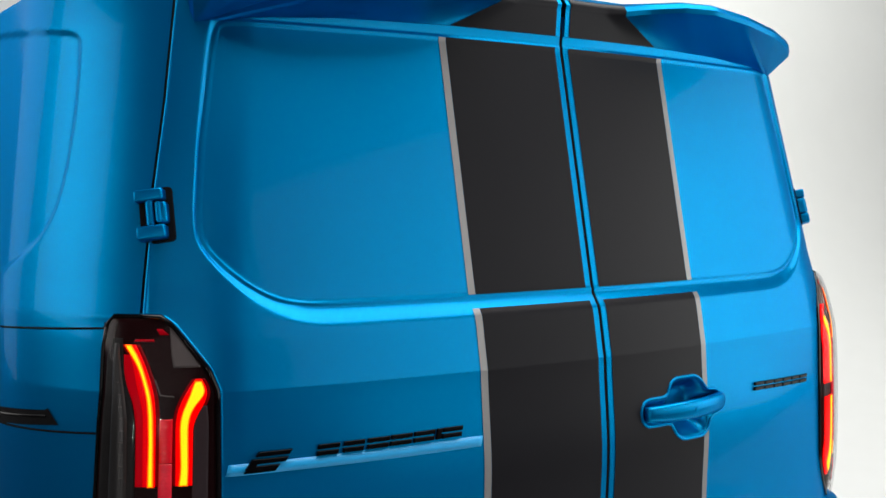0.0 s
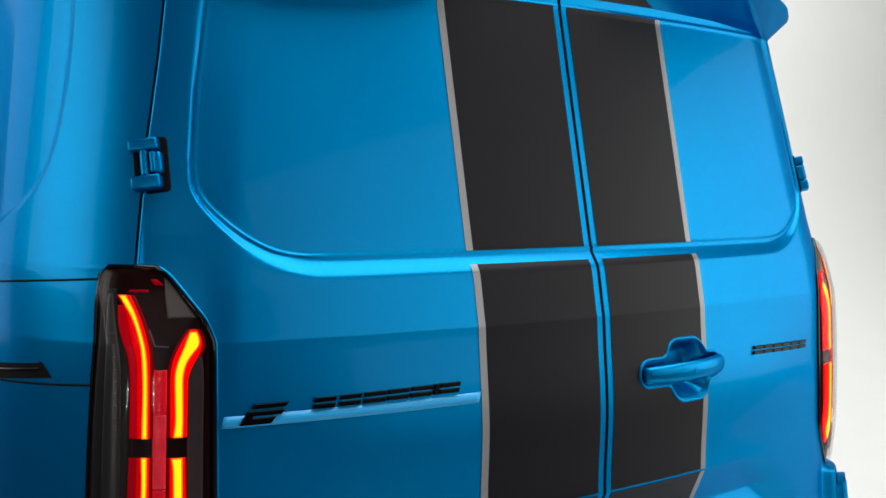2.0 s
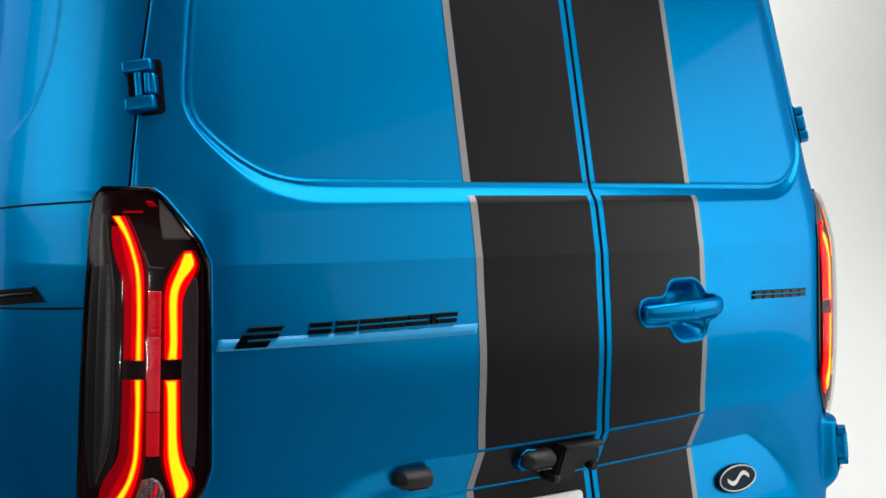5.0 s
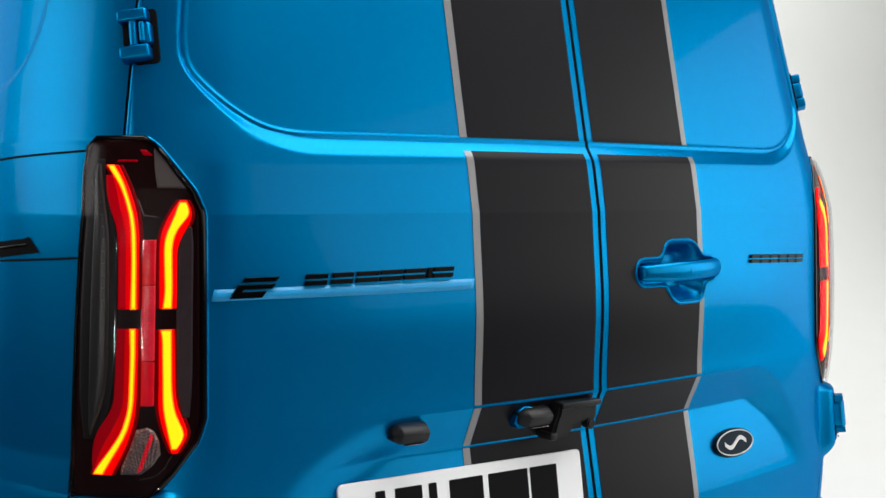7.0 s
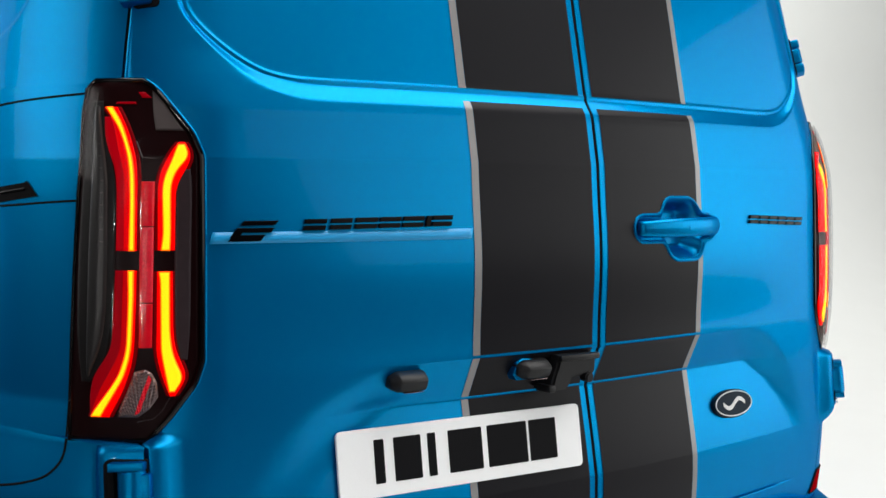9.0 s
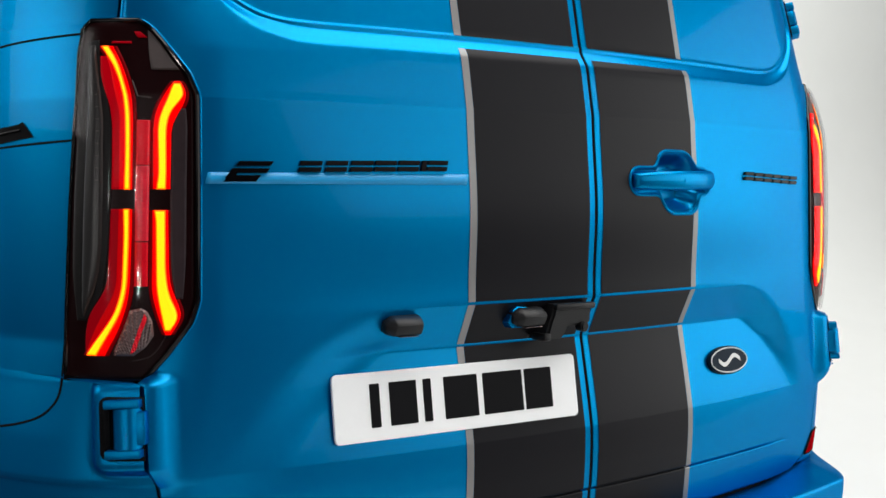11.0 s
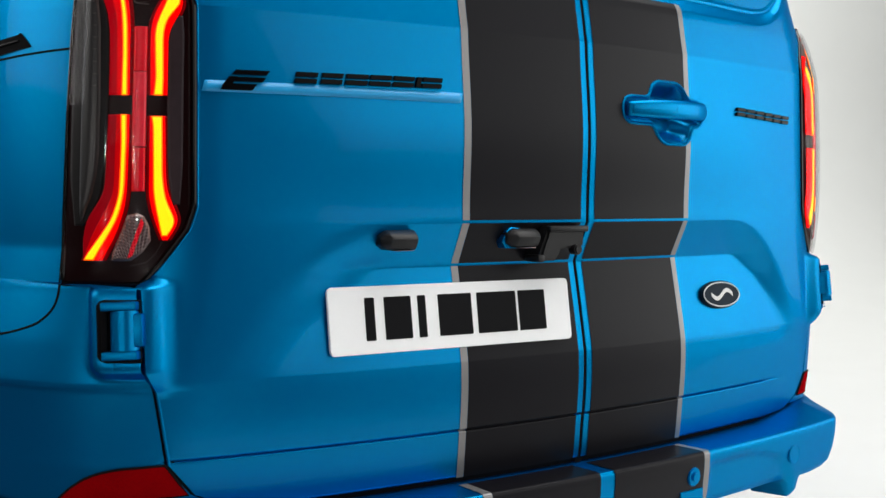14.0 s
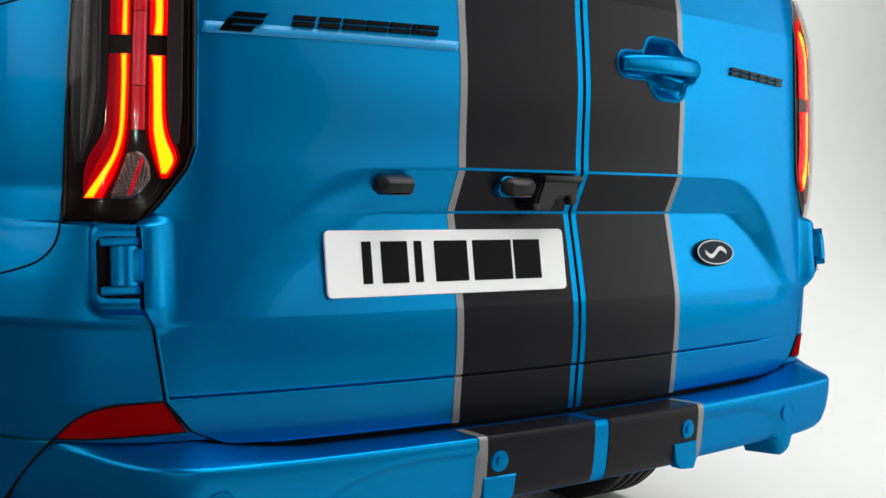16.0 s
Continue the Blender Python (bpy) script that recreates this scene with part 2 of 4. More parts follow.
def skin(s, z, off=0.0, press=True, handle=False):
    """The point of the skin at (s, z), off metres outwards."""
    s, z = np.broadcast_arrays(np.asarray(s, float), np.asarray(z, float))
    a, w = np.abs(s), lerp(WIDTH, z)
    edge = w - RX
    th = np.clip((a - edge) / RM, 0, math.pi / 2)
    x = np.where(a <= edge, a, edge + RX * np.sin(th))
    y = lerp(BACK, z) + BOW * x * x + RY * (1 - np.cos(th)) + np.maximum(0, a - edge - RM * math.pi / 2)
    phi = np.minimum(np.arctan(2 * BOW * x) + th, math.pi / 2)
    if press:
        d = outside(PRESSED, a, z)
        wide = np.interp(a, [.60, .66, .72, .775], [.031, .024, .016, .009])
        pane = -.008 + (z - 1.467) * .208 - lerp(BACK, z)
        groove = -.0022 * np.exp(-((d + .004) / .003) ** 2)
        y = y + np.where(a < .85, pane * (1 - (.6 * np.clip(d / wide, 0, 1) + .4 * smooth(d / wide))) + groove, 0) + np.where(a < .9, hollow(s, z), 0)
        waist = np.where(z > 1.16, smooth((1.337 - z) / .177), smooth((z - 1.0) / .16))
        y = y - .008 * waist * smooth((.80 - a) / .34)
        y = y + (.0015 * smooth((.6085 - z) / .0055) * np.clip((z - .535) / .06, 0, 1) + .0060 * np.exp(-((z - .606) / .0017) ** 2)) * smooth((.84 - a) / .02) * np.where(s > 0, smooth((.70 - a) / .12), 1)
        e = outside(SIDE_PANEL, a, z)
        off = off - np.where(a > .9, .007 * (1 - smooth(e / .008 + .5)), 0)
    if handle:
        y = y + .042 * smooth(-cup(s, z) / .030)
    return np.stack([np.sign(s) * (x + off * np.sin(phi)), y - off * np.cos(phi), z + 0 * x], -1)


def lamp_bulge(s, z):
    """How far the tail lamp's glass stands out in its middle."""
    a = np.abs(s)
    u = np.clip((a - lerp(LAMP_IN, z)) / (lerp(LAMP_OUT, z) - lerp(LAMP_IN, z)), 0, 1) ** np.where(s > 0, 1.15, 2.0)
    return np.where(s > 0, .020, .016) * np.sin(math.pi * u) ** .7 * np.clip(np.sin(math.pi * np.clip((z - .8925) / .5655, 0, 1)), 0, 1) ** .35


# ---- mesh helpers ----
def thing(name, x, y, z, label, category, group=""):
    ob = new(name)
    ob.empty_display_size = .1
    ob.location = (x, y, z)
    return tagged(ob, label, category, group)


def link(name, verts, faces, material, parent=None, label="", flat=False):
    me = bpy.data.meshes.new(name)
    me.from_pydata([tuple(map(float, v)) for v in verts], [], faces)
    me.update()
    if not flat:
        me.polygons.foreach_set("use_smooth", [True] * len(me.polygons))
    me.materials.append(material)
    ob = new(name, me)
    if parent:
        at = Vector()
        p = parent
        while p:
            at += p.location
            p = p.parent
        me.transform(Matrix.Translation(-at))
        ob.parent = parent
    if label:
        ob["label"] = label
    return ob


def sheet_faces(rows, cols, keep=None, turn=False):
    out = []
    for i in range(rows - 1):
        for j in range(cols - 1):
            if keep is None or keep[i, j]:
                f = (i * cols + j, i * cols + j + 1, (i + 1) * cols + j + 1, (i + 1) * cols + j)
                out.append(f[::-1] if turn else f)
    return out


def sheet(name, pts, material, parent, label="", turn=False, keep=None):
    """A grid of points as one mesh."""
    r, c = pts.shape[:2]
    return link(name, pts.reshape(-1, 3), sheet_faces(r, c, keep, turn), material, parent, label)


def returned(pts, depth=(0, .025, 0)):
    """Adds a turned-in flange all round a grid, so that it has an edge."""
    d = np.array(depth)
    pts = np.concatenate([pts[:, :1] + d, pts, pts[:, -1:] + d], 1)
    return np.concatenate([pts[:1] + d, pts, pts[-1:] + d], 0)


def eased(table, wide=.009):
    """The same table with its corners rounded off."""
    z = np.linspace(table[0][0], table[-1][0], 160)
    v, k = lerp(table, z), min(20, max(1, int(wide / max(z[1] - z[0], 1e-5))))
    for _ in range(2):
        pad = np.concatenate([2 * v[0] - v[k:0:-1], v, 2 * v[-1] - v[-2:-k - 2:-1]])
        v = np.convolve(pad, np.ones(2 * k + 1) / (2 * k + 1), "valid")
    return list(zip(z, v))


def patch(name, s0, s1, z0, z1, off, material, parent, label="", step=.008, press=True, edge=True, depth=.004, lamp=False):
    """A piece that lies on the skin between two lines; s0 and s1 are numbers or tables over z."""
    zs = np.linspace(z0, z1, max(3, int((z1 - z0) / step) + 1))
    a = np.full(zs.shape, s0) if isinstance(s0, (int, float)) else lerp(s0, zs)
    b = np.full(zs.shape, s1) if isinstance(s1, (int, float)) else lerp(s1, zs)
    n = max(3, int(np.abs(b - a).max() / step) + 1)
    u = np.linspace(0, 1, n)
    S, Z = a[:, None] + (b - a)[:, None] * u, np.repeat(zs[:, None], n, 1)
    pts = skin(S, Z, off + (lamp_bulge(S, Z) if lamp else 0), press)
    if edge:
        pts = returned(pts, (0, depth, 0))
    return sheet(name, pts, material, parent, label, turn=(b - a).mean() < 0)


def ribbon(name, line, off, material, parent, label="", bulge=.002, sign=1, samples=10, lamp=False):
    """A light guide: a rounded strip along a line of (s, z, half width) on the skin."""
    pts = []
    for (a, b) in zip(line, line[1:]):
        pts += [np.array(a) + (np.array(b) - np.array(a)) * k / samples for k in range(samples)]
    pts = np.array(pts + [np.array(line[-1])])
    for _ in range(12):
        pts[1:-1] = (pts[:-2] + 2 * pts[1:-1] + pts[2:]) / 4
    tan = np.gradient(pts[:, :2], axis=0)
    tan /= np.linalg.norm(tan, axis=1)[:, None]
    nor = np.stack([-tan[:, 1], tan[:, 0]], 1)
    v = np.array([-1, -.97, -.6, 0, .6, .97, 1])
    h = np.array([-.006, 0, .7 * bulge, bulge, .7 * bulge, 0, -.006])
    S = pts[:, None, 0] + nor[:, None, 0] * pts[:, None, 2] * v
    Z = pts[:, None, 1] + nor[:, None, 1] * pts[:, None, 2] * v
    g = skin(S * sign, Z, off + h[None] + (lamp_bulge(S * sign, Z) if lamp else 0 * S), False)
    return sheet(name, g, material, parent, label, turn=sign > 0)


def place(s, z, off=0.0, press=True):
    """A pose on the skin: x along it, y inwards, z up."""
    p, q = skin(s, z, off, press), skin(s + .004, z, off, press)
    t = Vector(q - p).normalized()
    up = Vector(skin(s, z + .004, off, press) - p).normalized()
    n = t.cross(up).normalized()
    t = up.cross(n).normalized()
    m = Matrix((t, -n, up)).transposed().to_4x4()
    m.translation = Vector(p)
    return m


def solid(name, bm, material, parent, label="", m=None, flat=False):
    if m is not None:
        bm.transform(m)
    bmesh.ops.recalc_face_normals(bm, faces=bm.faces)
    verts = [v.co.copy() for v in bm.verts]
    bm.verts.index_update()
    faces = [[v.index for v in f.verts] for f in bm.faces]
    bm.free()
    ob = link(name, verts, faces, material, parent, label, flat)
    if not flat:
        ob.data.set_sharp_from_angle(angle=radians(35))
    return ob


def box(x0, x1, y0, y1, z0, z1, bevel=.003, seg=2):
    bm = bmesh.new()
    bmesh.ops.create_cube(bm, size=1)
    bm.transform(Matrix.Translation(((x0 + x1) / 2, (y0 + y1) / 2, (z0 + z1) / 2)) @ Matrix.Diagonal((x1 - x0, y1 - y0, z1 - z0, 1)))
    if bevel:
        bmesh.ops.bevel(bm, geom=bm.edges, offset=bevel, segments=seg, affect="EDGES", profile=.5)
    return bm


def prism(outline, y0, y1, bevel=.001, seg=1):
    """A plate of any outline in x and z, from depth y0 to y1."""
    bm = bmesh.new()
    f = bm.faces.new([bm.verts.new((x, y0, z)) for x, z in outline])
    r = bmesh.ops.extrude_face_region(bm, geom=[f])
    bmesh.ops.translate(bm, verts=[g for g in r["geom"] if isinstance(g, bmesh.types.BMVert)], vec=(0, y1 - y0, 0))
    bmesh.ops.recalc_face_normals(bm, faces=bm.faces)
    if bevel:
        front = [e for e in bm.edges if all(abs(v.co.y - y0) < 1e-6 for v in e.verts)]
        bmesh.ops.bevel(bm, geom=front, offset=bevel, segments=seg, affect="EDGES")
    return bm


def rod(r, length, axis="z", seg=20, bevel=.0015):
    bm = bmesh.new()
    bmesh.ops.create_cone(bm, cap_ends=True, segments=seg, radius1=r, radius2=r, depth=length)
    if bevel:
        rim = [e for e in bm.edges if abs(abs(e.verts[0].co.z) - length / 2) < 1e-6 and abs(e.verts[0].co.z - e.verts[1].co.z) < 1e-6]
        bmesh.ops.bevel(bm, geom=rim, offset=bevel, segments=2, affect="EDGES")
    if axis == "y":
        bm.transform(Matrix.Rotation(radians(90), 4, "X"))
    if axis == "x":
        bm.transform(Matrix.Rotation(radians(90), 4, "Y"))
    return bm


def oval(rx, rz, n=40):
    return [(rx * math.cos(2 * math.pi * i / n), rz * math.sin(2 * math.pi * i / n)) for i in range(n)]


def soft_box(hx, hz, r, n=5):
    out = []
    for cx, cz, a0 in ((hx - r, hz - r, 0), (-hx + r, hz - r, 90), (-hx + r, -hz + r, 180), (hx - r, -hz + r, 270)):
        out += [(cx + r * math.cos(radians(a0 + 90 * k / n)), cz + r * math.sin(radians(a0 + 90 * k / n))) for k in range(n + 1)]
    return out


# ---- studio ----
def studio():
    # white paper sweep under and behind the van, on an added dark floor
    n, far, r = 20, 6.5, 3.0
    # Floor beyond the sweep is unseen; kept dark so the lower body mirrors little.
    tagged(solid("floor", box(-9.2, 12.2, -9.2, 6.9, -.1, -.004, 0), FLOORGREY, None, flat=True), "dark floor added out of view for dark reflections", "floor", kind="structure")
    prof = [(-1.7, 0.0), (0.0, 0.0), (far - r, 0.0)]
    prof += [(far - r + r * math.sin(math.pi / 2 * k / n), r - r * math.cos(math.pi / 2 * k / n)) for k in range(1, n + 1)]
    prof += [(far, 4.0), (far, 5.9)]
    pts = np.array([[(x, y, z) for x in (-1.25, 0, 2, 5, 8, 11.9)] for y, z in prof])
    tagged(sheet("backdrop", pts, CYC, None), "white seamless studio backdrop sweeping up from the floor", "backdrop", kind="structure")

    def wall(name, bm, mat, label):
        tagged(solid(name, bm, mat, None, flat=True), label, "wall", kind="structure")
    wall("wall_right", box(12.0, 12.2, -9.2, 6.9, -.1, 6, 0), CYC, "plain white studio wall")
    # Out of view; black and grey here set what the paint reflects.
    wall("wall_left", box(-9.2, -9.0, -9.2, 6.9, -.1, 6, 0), DARK, "unseen black wall added for dark reflections")
    wall("wall_ahead", box(-9.0, 12.0, 6.6, 6.9, -.1, 6, 0), MIDGREY, "unseen grey wall toned for the flank's reflections")
    wall("wall_behind", box(-9.2, 12.2, -9.2, -9.0, -.1, 6, 0), DARK, "unseen black wall added for dark reflections")
    tagged(solid("ceiling", box(-9.2, 12.2, -9.2, 6.9, 6.0, 6.2, 0), DARK, None, flat=True), "unseen dark ceiling that closes the studio", "ceiling", kind="structure")


studio()

# ---- the van ----
VAN = thing("van", 0, 1.0, 0, "bright blue metallic panel van with charcoal stripes and lit tail lamps", "van")

# outline of the left door's outer edge, |s| over z
OUTER = [(.5062, .5028), (.5135, .5523), (.5236, .7272), (.5487, .7834), (.6004, .8276), (.7228, .8492), (.7551, .8622), (.8943, .8661), (.8983, .8625), (.9275, .8349), (.9801, .7951), (1.0154, .783), (1.2, .7798), (1.3403, .7783), (1.3757, .7908), (1.4468, .8418), (1.4586, .8577), (1.461, .8894), (1.6695, .8534), (1.8117, .8235), (1.9881, .7918), (2.0284, .785)]
LAMP_OUT = [(.894, .9894), (1.0041, .9853), (1.1569, .9767), (1.2909, .9665), (1.4071, .9535), (1.4400, .9450), (1.4536, .9385), (1.4586, .9300)]
LAMP_IN = [(.8934, .8679), (.8983, .8625), (.9275, .8349), (.9801, .7951), (1.0154, .783), (1.2, .7798), (1.3403, .7783), (1.3757, .7908), (1.4468, .8418), (1.4584, .8577)]


# where the bumper's end meets the flank, |s| over z
BUMPER_END = [(.3736, 1.1199), (.4191, 1.0968), (.4893, 1.0464), (.5359, .9983), (.5494, .987)]


def knots(table, z0, z1, step):
    """Heights for the rows of a sheet: even steps that also meet each corner of the table."""
    zs = list(np.arange(z0, z1, step)) + [z1] + [z for z, _ in table if z0 < z < z1] + [.5965, .5995, .602, .6038, .6052, .606, .6068, .6082, .61, .613, .728, .731, .733, .735, .738, .742, .897, .902, .907, .912, .980, .986, .991, 1.331, 1.337, 1.343]
    zs = sorted(z for z in zs if z0 <= z <= z1)
    out = [zs[0]]
    for z in zs[1:]:
        if z - out[-1] > .0008:
            out.append(z)
    return np.array(out)


def rear_door(side):
    label = "blue door leaf with a pressed blank window"
    zs = knots(OUTER, .5165, 2.018, .0032)
    lo, hi = np.full(zs.shape, .0042), lerp(OUTER, zs) - .0045
    step = .0034
    n = int(.86 / step)
    # columns follow the window's outer outline, close together beside it
    rim = lerp([(z, s) for s, z in WINDOW[2:11]], zs)
    cols = np.concatenate([np.linspace(-1, -.03, n - 30), np.linspace(-.022, .03, 14), np.linspace(1.03, 2, 18)])
    S = np.where(cols < -.025, rim[:, None] - .016 + (cols + .03) / .97 * (rim - .016 - lo)[:, None], rim[:, None] + cols)
    S = np.where(cols > 1, rim[:, None] + .033 + (cols - 1.03) / .97 * (hi - rim - .033)[:, None], S)
    S[:, n - 30:n - 16] = rim[:, None] + np.linspace(-.012, .030, 14)
    Z = np.repeat(zs[:, None], S.shape[1], 1)
    boss = .028 * smooth((S - .815) / .036) * smooth((Z - .705) / .055) * smooth((.905 - Z) / .02)
    pts = skin(S * side, Z, boss, True, side > 0)
    pts[0, :, 1] += .003
    pts = returned(pts, (0, .03, 0))
    ob = sheet("rear_door", pts, PAINT, VAN, label, turn=side < 0)
    ob.data.set_sharp_from_angle(angle=radians(50))
    return ob


def bumper_line(s):
    """Plan of the bumper's outer edge: x, y and the way outwards."""
    w, r = 1.045, .26
    a = abs(s)
    th = min(max((a - (w - r)) / r, 0), math.pi / 2)
    x = min(a, w - r) + r * math.sin(th)
    y = -.132 + .10 * x * x + r * (1 - math.cos(th)) * 1.25 + max(0, a - (w - r) - r * math.pi / 2)
    phi = min(math.atan(.2 * x) + th, math.pi / 2)
    return math.copysign(x, s), y, math.copysign(math.sin(phi), s), -math.cos(phi)


DOOR_L, DOOR_R = rear_door(-1), rear_door(1)

# frame behind the doors, seen as the dark gaps
patch("door_frame", -.905, .905, .45, 2.02, -.048, GAP, VAN, "black inner door frame", step=.03, edge=False)
# Black strips close to the surface stand for the shade inside the door gaps.
patch("gap_shade_strip", -.007, .007, .50, 2.012, -.002, GAP, VAN, "black strip for the shade in the door gap", step=.006, edge=False)
for side in (-1, 1):
    edge = [(s + .0005, z, .0062) for z, s in OUTER[2:]]
    ribbon("gap_shade_strip", edge, -.0032, GAP, VAN, "black strip for the shade in the door gap", .0004, side, 6)


# Black strip in place of the shade between doors and bumper.
patch("sill_shade_strip", -.80, .80, .494, .5155, -.010, GAP, VAN, "black strip for the shade under the doors", step=.01, edge=False)

AXLES = (.90, 4.05)


def flank(side):
    """The body's corner and flank, from the door gap forwards."""
    zs = knots(OUTER, .36, 2.03, .006)
    s0 = np.where(zs > .529, lerp(OUTER, zs), lerp(BUMPER_END, zs)) + .002
    s0 = np.where((zs > .8925) & (zs < 1.458), lerp(LAMP_OUT, zs) + .0015, s0)
    tail = np.concatenate([np.linspace(0, 1, 130), np.linspace(1.03, 6.2, 150)])
    S = s0[:, None] + (1.62 - s0)[:, None] * tail
    Z = np.repeat(zs[:, None], len(tail), 1)
    off = .029 * smooth(.5 - rounded(S, Z, .893, .822, .045, .072, .02) / .024) * (Z < .8905)
    pts = skin(S * side, Z, off)
    pts = returned(pts, (0, .03, 0))
    mid = (pts[:-1, :-1] + pts[1:, 1:]) / 2
    keep = np.ones(mid.shape[:2], bool)
    for axle in AXLES:
        keep &= np.hypot(mid[..., 1] - axle, mid[..., 2] - .345) > .405
    ob = sheet("body_side", pts, PAINT, VAN, "blue flank with a pressed blank window", turn=side < 0, keep=keep)
    ob.data.set_sharp_from_angle(angle=radians(50))
    return ob


FLANK_L, FLANK_R = flank(-1), flank(1)


def shell():
    """Roof and plain nose that close the body."""
    ys = [.10, .16, .3, .7, 1.5, 3.0, 4.2, 4.6]
    us = np.linspace(-1, 1, 33)
    g = []
    for y in ys:
        e = float(lerp(WIDTH, 2.03))
        g.append([(u * e, max(y, .10 + .12 * (u * e) ** 2 + (.35 * max(0, (abs(u) - .66) / .34) ** 2.2) if y < .5 else y), 2.03 + .045 * (1 - u ** 4) * (1 if y > .15 else .2)) for u in us])
    sheet("roof", np.array(g), PAINT, VAN, "blue roof skin")
    rows = []
    for y, k in ((.45, 1), (5.0, 1)):
        rows.append([(x * k, y, .36) for x in np.linspace(-1, 1, 9)])
    sheet("underbody", np.array(rows), PLASTIC, VAN, "black underbody tray", turn=True)
    solid("nose", box(-.99, .99, 4.55, 5.0, .30, 2.03, .12, 4), PAINT, VAN)


shell()


# ---- bumper ----
MIDDLE = [(.125, .505), (.05, .5065), (.012, .5075), (.0045, .5065), (.001, .5015), (0, .493), (.001, .47), (.005, .43), (.010, .402), (.018, .388), (.035, .38), (.12, .375)]
CORNER = [(.14, .505), (.075, .5065), (.022, .5085), (.004, .5085), (.0005, .5035), (0, .494), (.001, .47), (.006, .435), (.017, .402), (.034, .384), (.058, .375), (.12, .368)]
END = [(.040, .530), (.010, .5245), (.005, .5265), (.003, .521), (.002, .512), (.001, .498), (0, .475), (.002, .445), (.012, .412), (.030, .392), (.052, .384), (.11, .378)]


def bumper_point(s, v, off=0.0):
    """A point of the bumper: s along it, v from 0 at the step to 11 under the lower edge."""
    i, a = np.arange(12), abs(s)
    d, z = (np.interp(v, i, [p[c] for p in MIDDLE]) for c in (0, 1))
    for table, at, over in ((CORNER, .70, .13), (END, .86, .15)):
        k = float(smooth((a - at) / over))
        d, z = d + (np.interp(v, i, [p[0] for p in table]) - d) * k, z + (np.interp(v, i, [p[1] for p in table]) - z) * k
    # the step climbs towards the corner reflector
    climb = np.interp(a, [.60, .65, .70, .727, .76, .80, .90, .97, 1.0], [0, .004, .010, .0135, .020, .026, .024, .014, .008])
    z = z + climb * np.interp(v, [0, 1, 2, 3], [1, 1, .25, 0])
    # scoop under the arc that ends in the foot
    arc = np.interp(z, [.37, .40, .43, .455, .475, .49], [.635, .63, .61, .57, .49, .36])
    scoop = smooth((arc - a) / .035) * smooth((.488 - z) / .02) * smooth((a - .29) / .02)
    d = d + .012 * scoop - off
    z = z - .040 * math.exp(-((a - .640) / .018) ** 4) * smooth((.41 - z) / .03)
    x, y, nx, ny = bumper_line(s)
    p = np.array((x - nx * d, y - ny * d, z))
    k = float(smooth((a - .80) / .21))
    if k:
        q = skin(s, z, .004 - d, False)
        p[:2] += (q[:2] - p[:2]) * k
    return p


def bumper():
    vs = np.concatenate([np.linspace(0, 6, 19), np.linspace(6.2, 11, 24)])
    rows = []
    for side in (-1, 1):
        part_rows = [[bumper_point(side * (.80 + u * (lerp(BUMPER_END, bumper_point(1.0, v)[2]) - .80)), v) for v in vs] for u in np.linspace(0, 1, 26)]
        rows.append(part_rows[::side])
    middle = [[bumper_point(s, v) for v in vs] for s in np.linspace(-.79, .79, 160)]
    return sheet("bumper", np.array(rows[0] + middle + rows[1]), PAINT, VAN, "blue step bumper with charcoal stripe")


BUMPER = bumper()


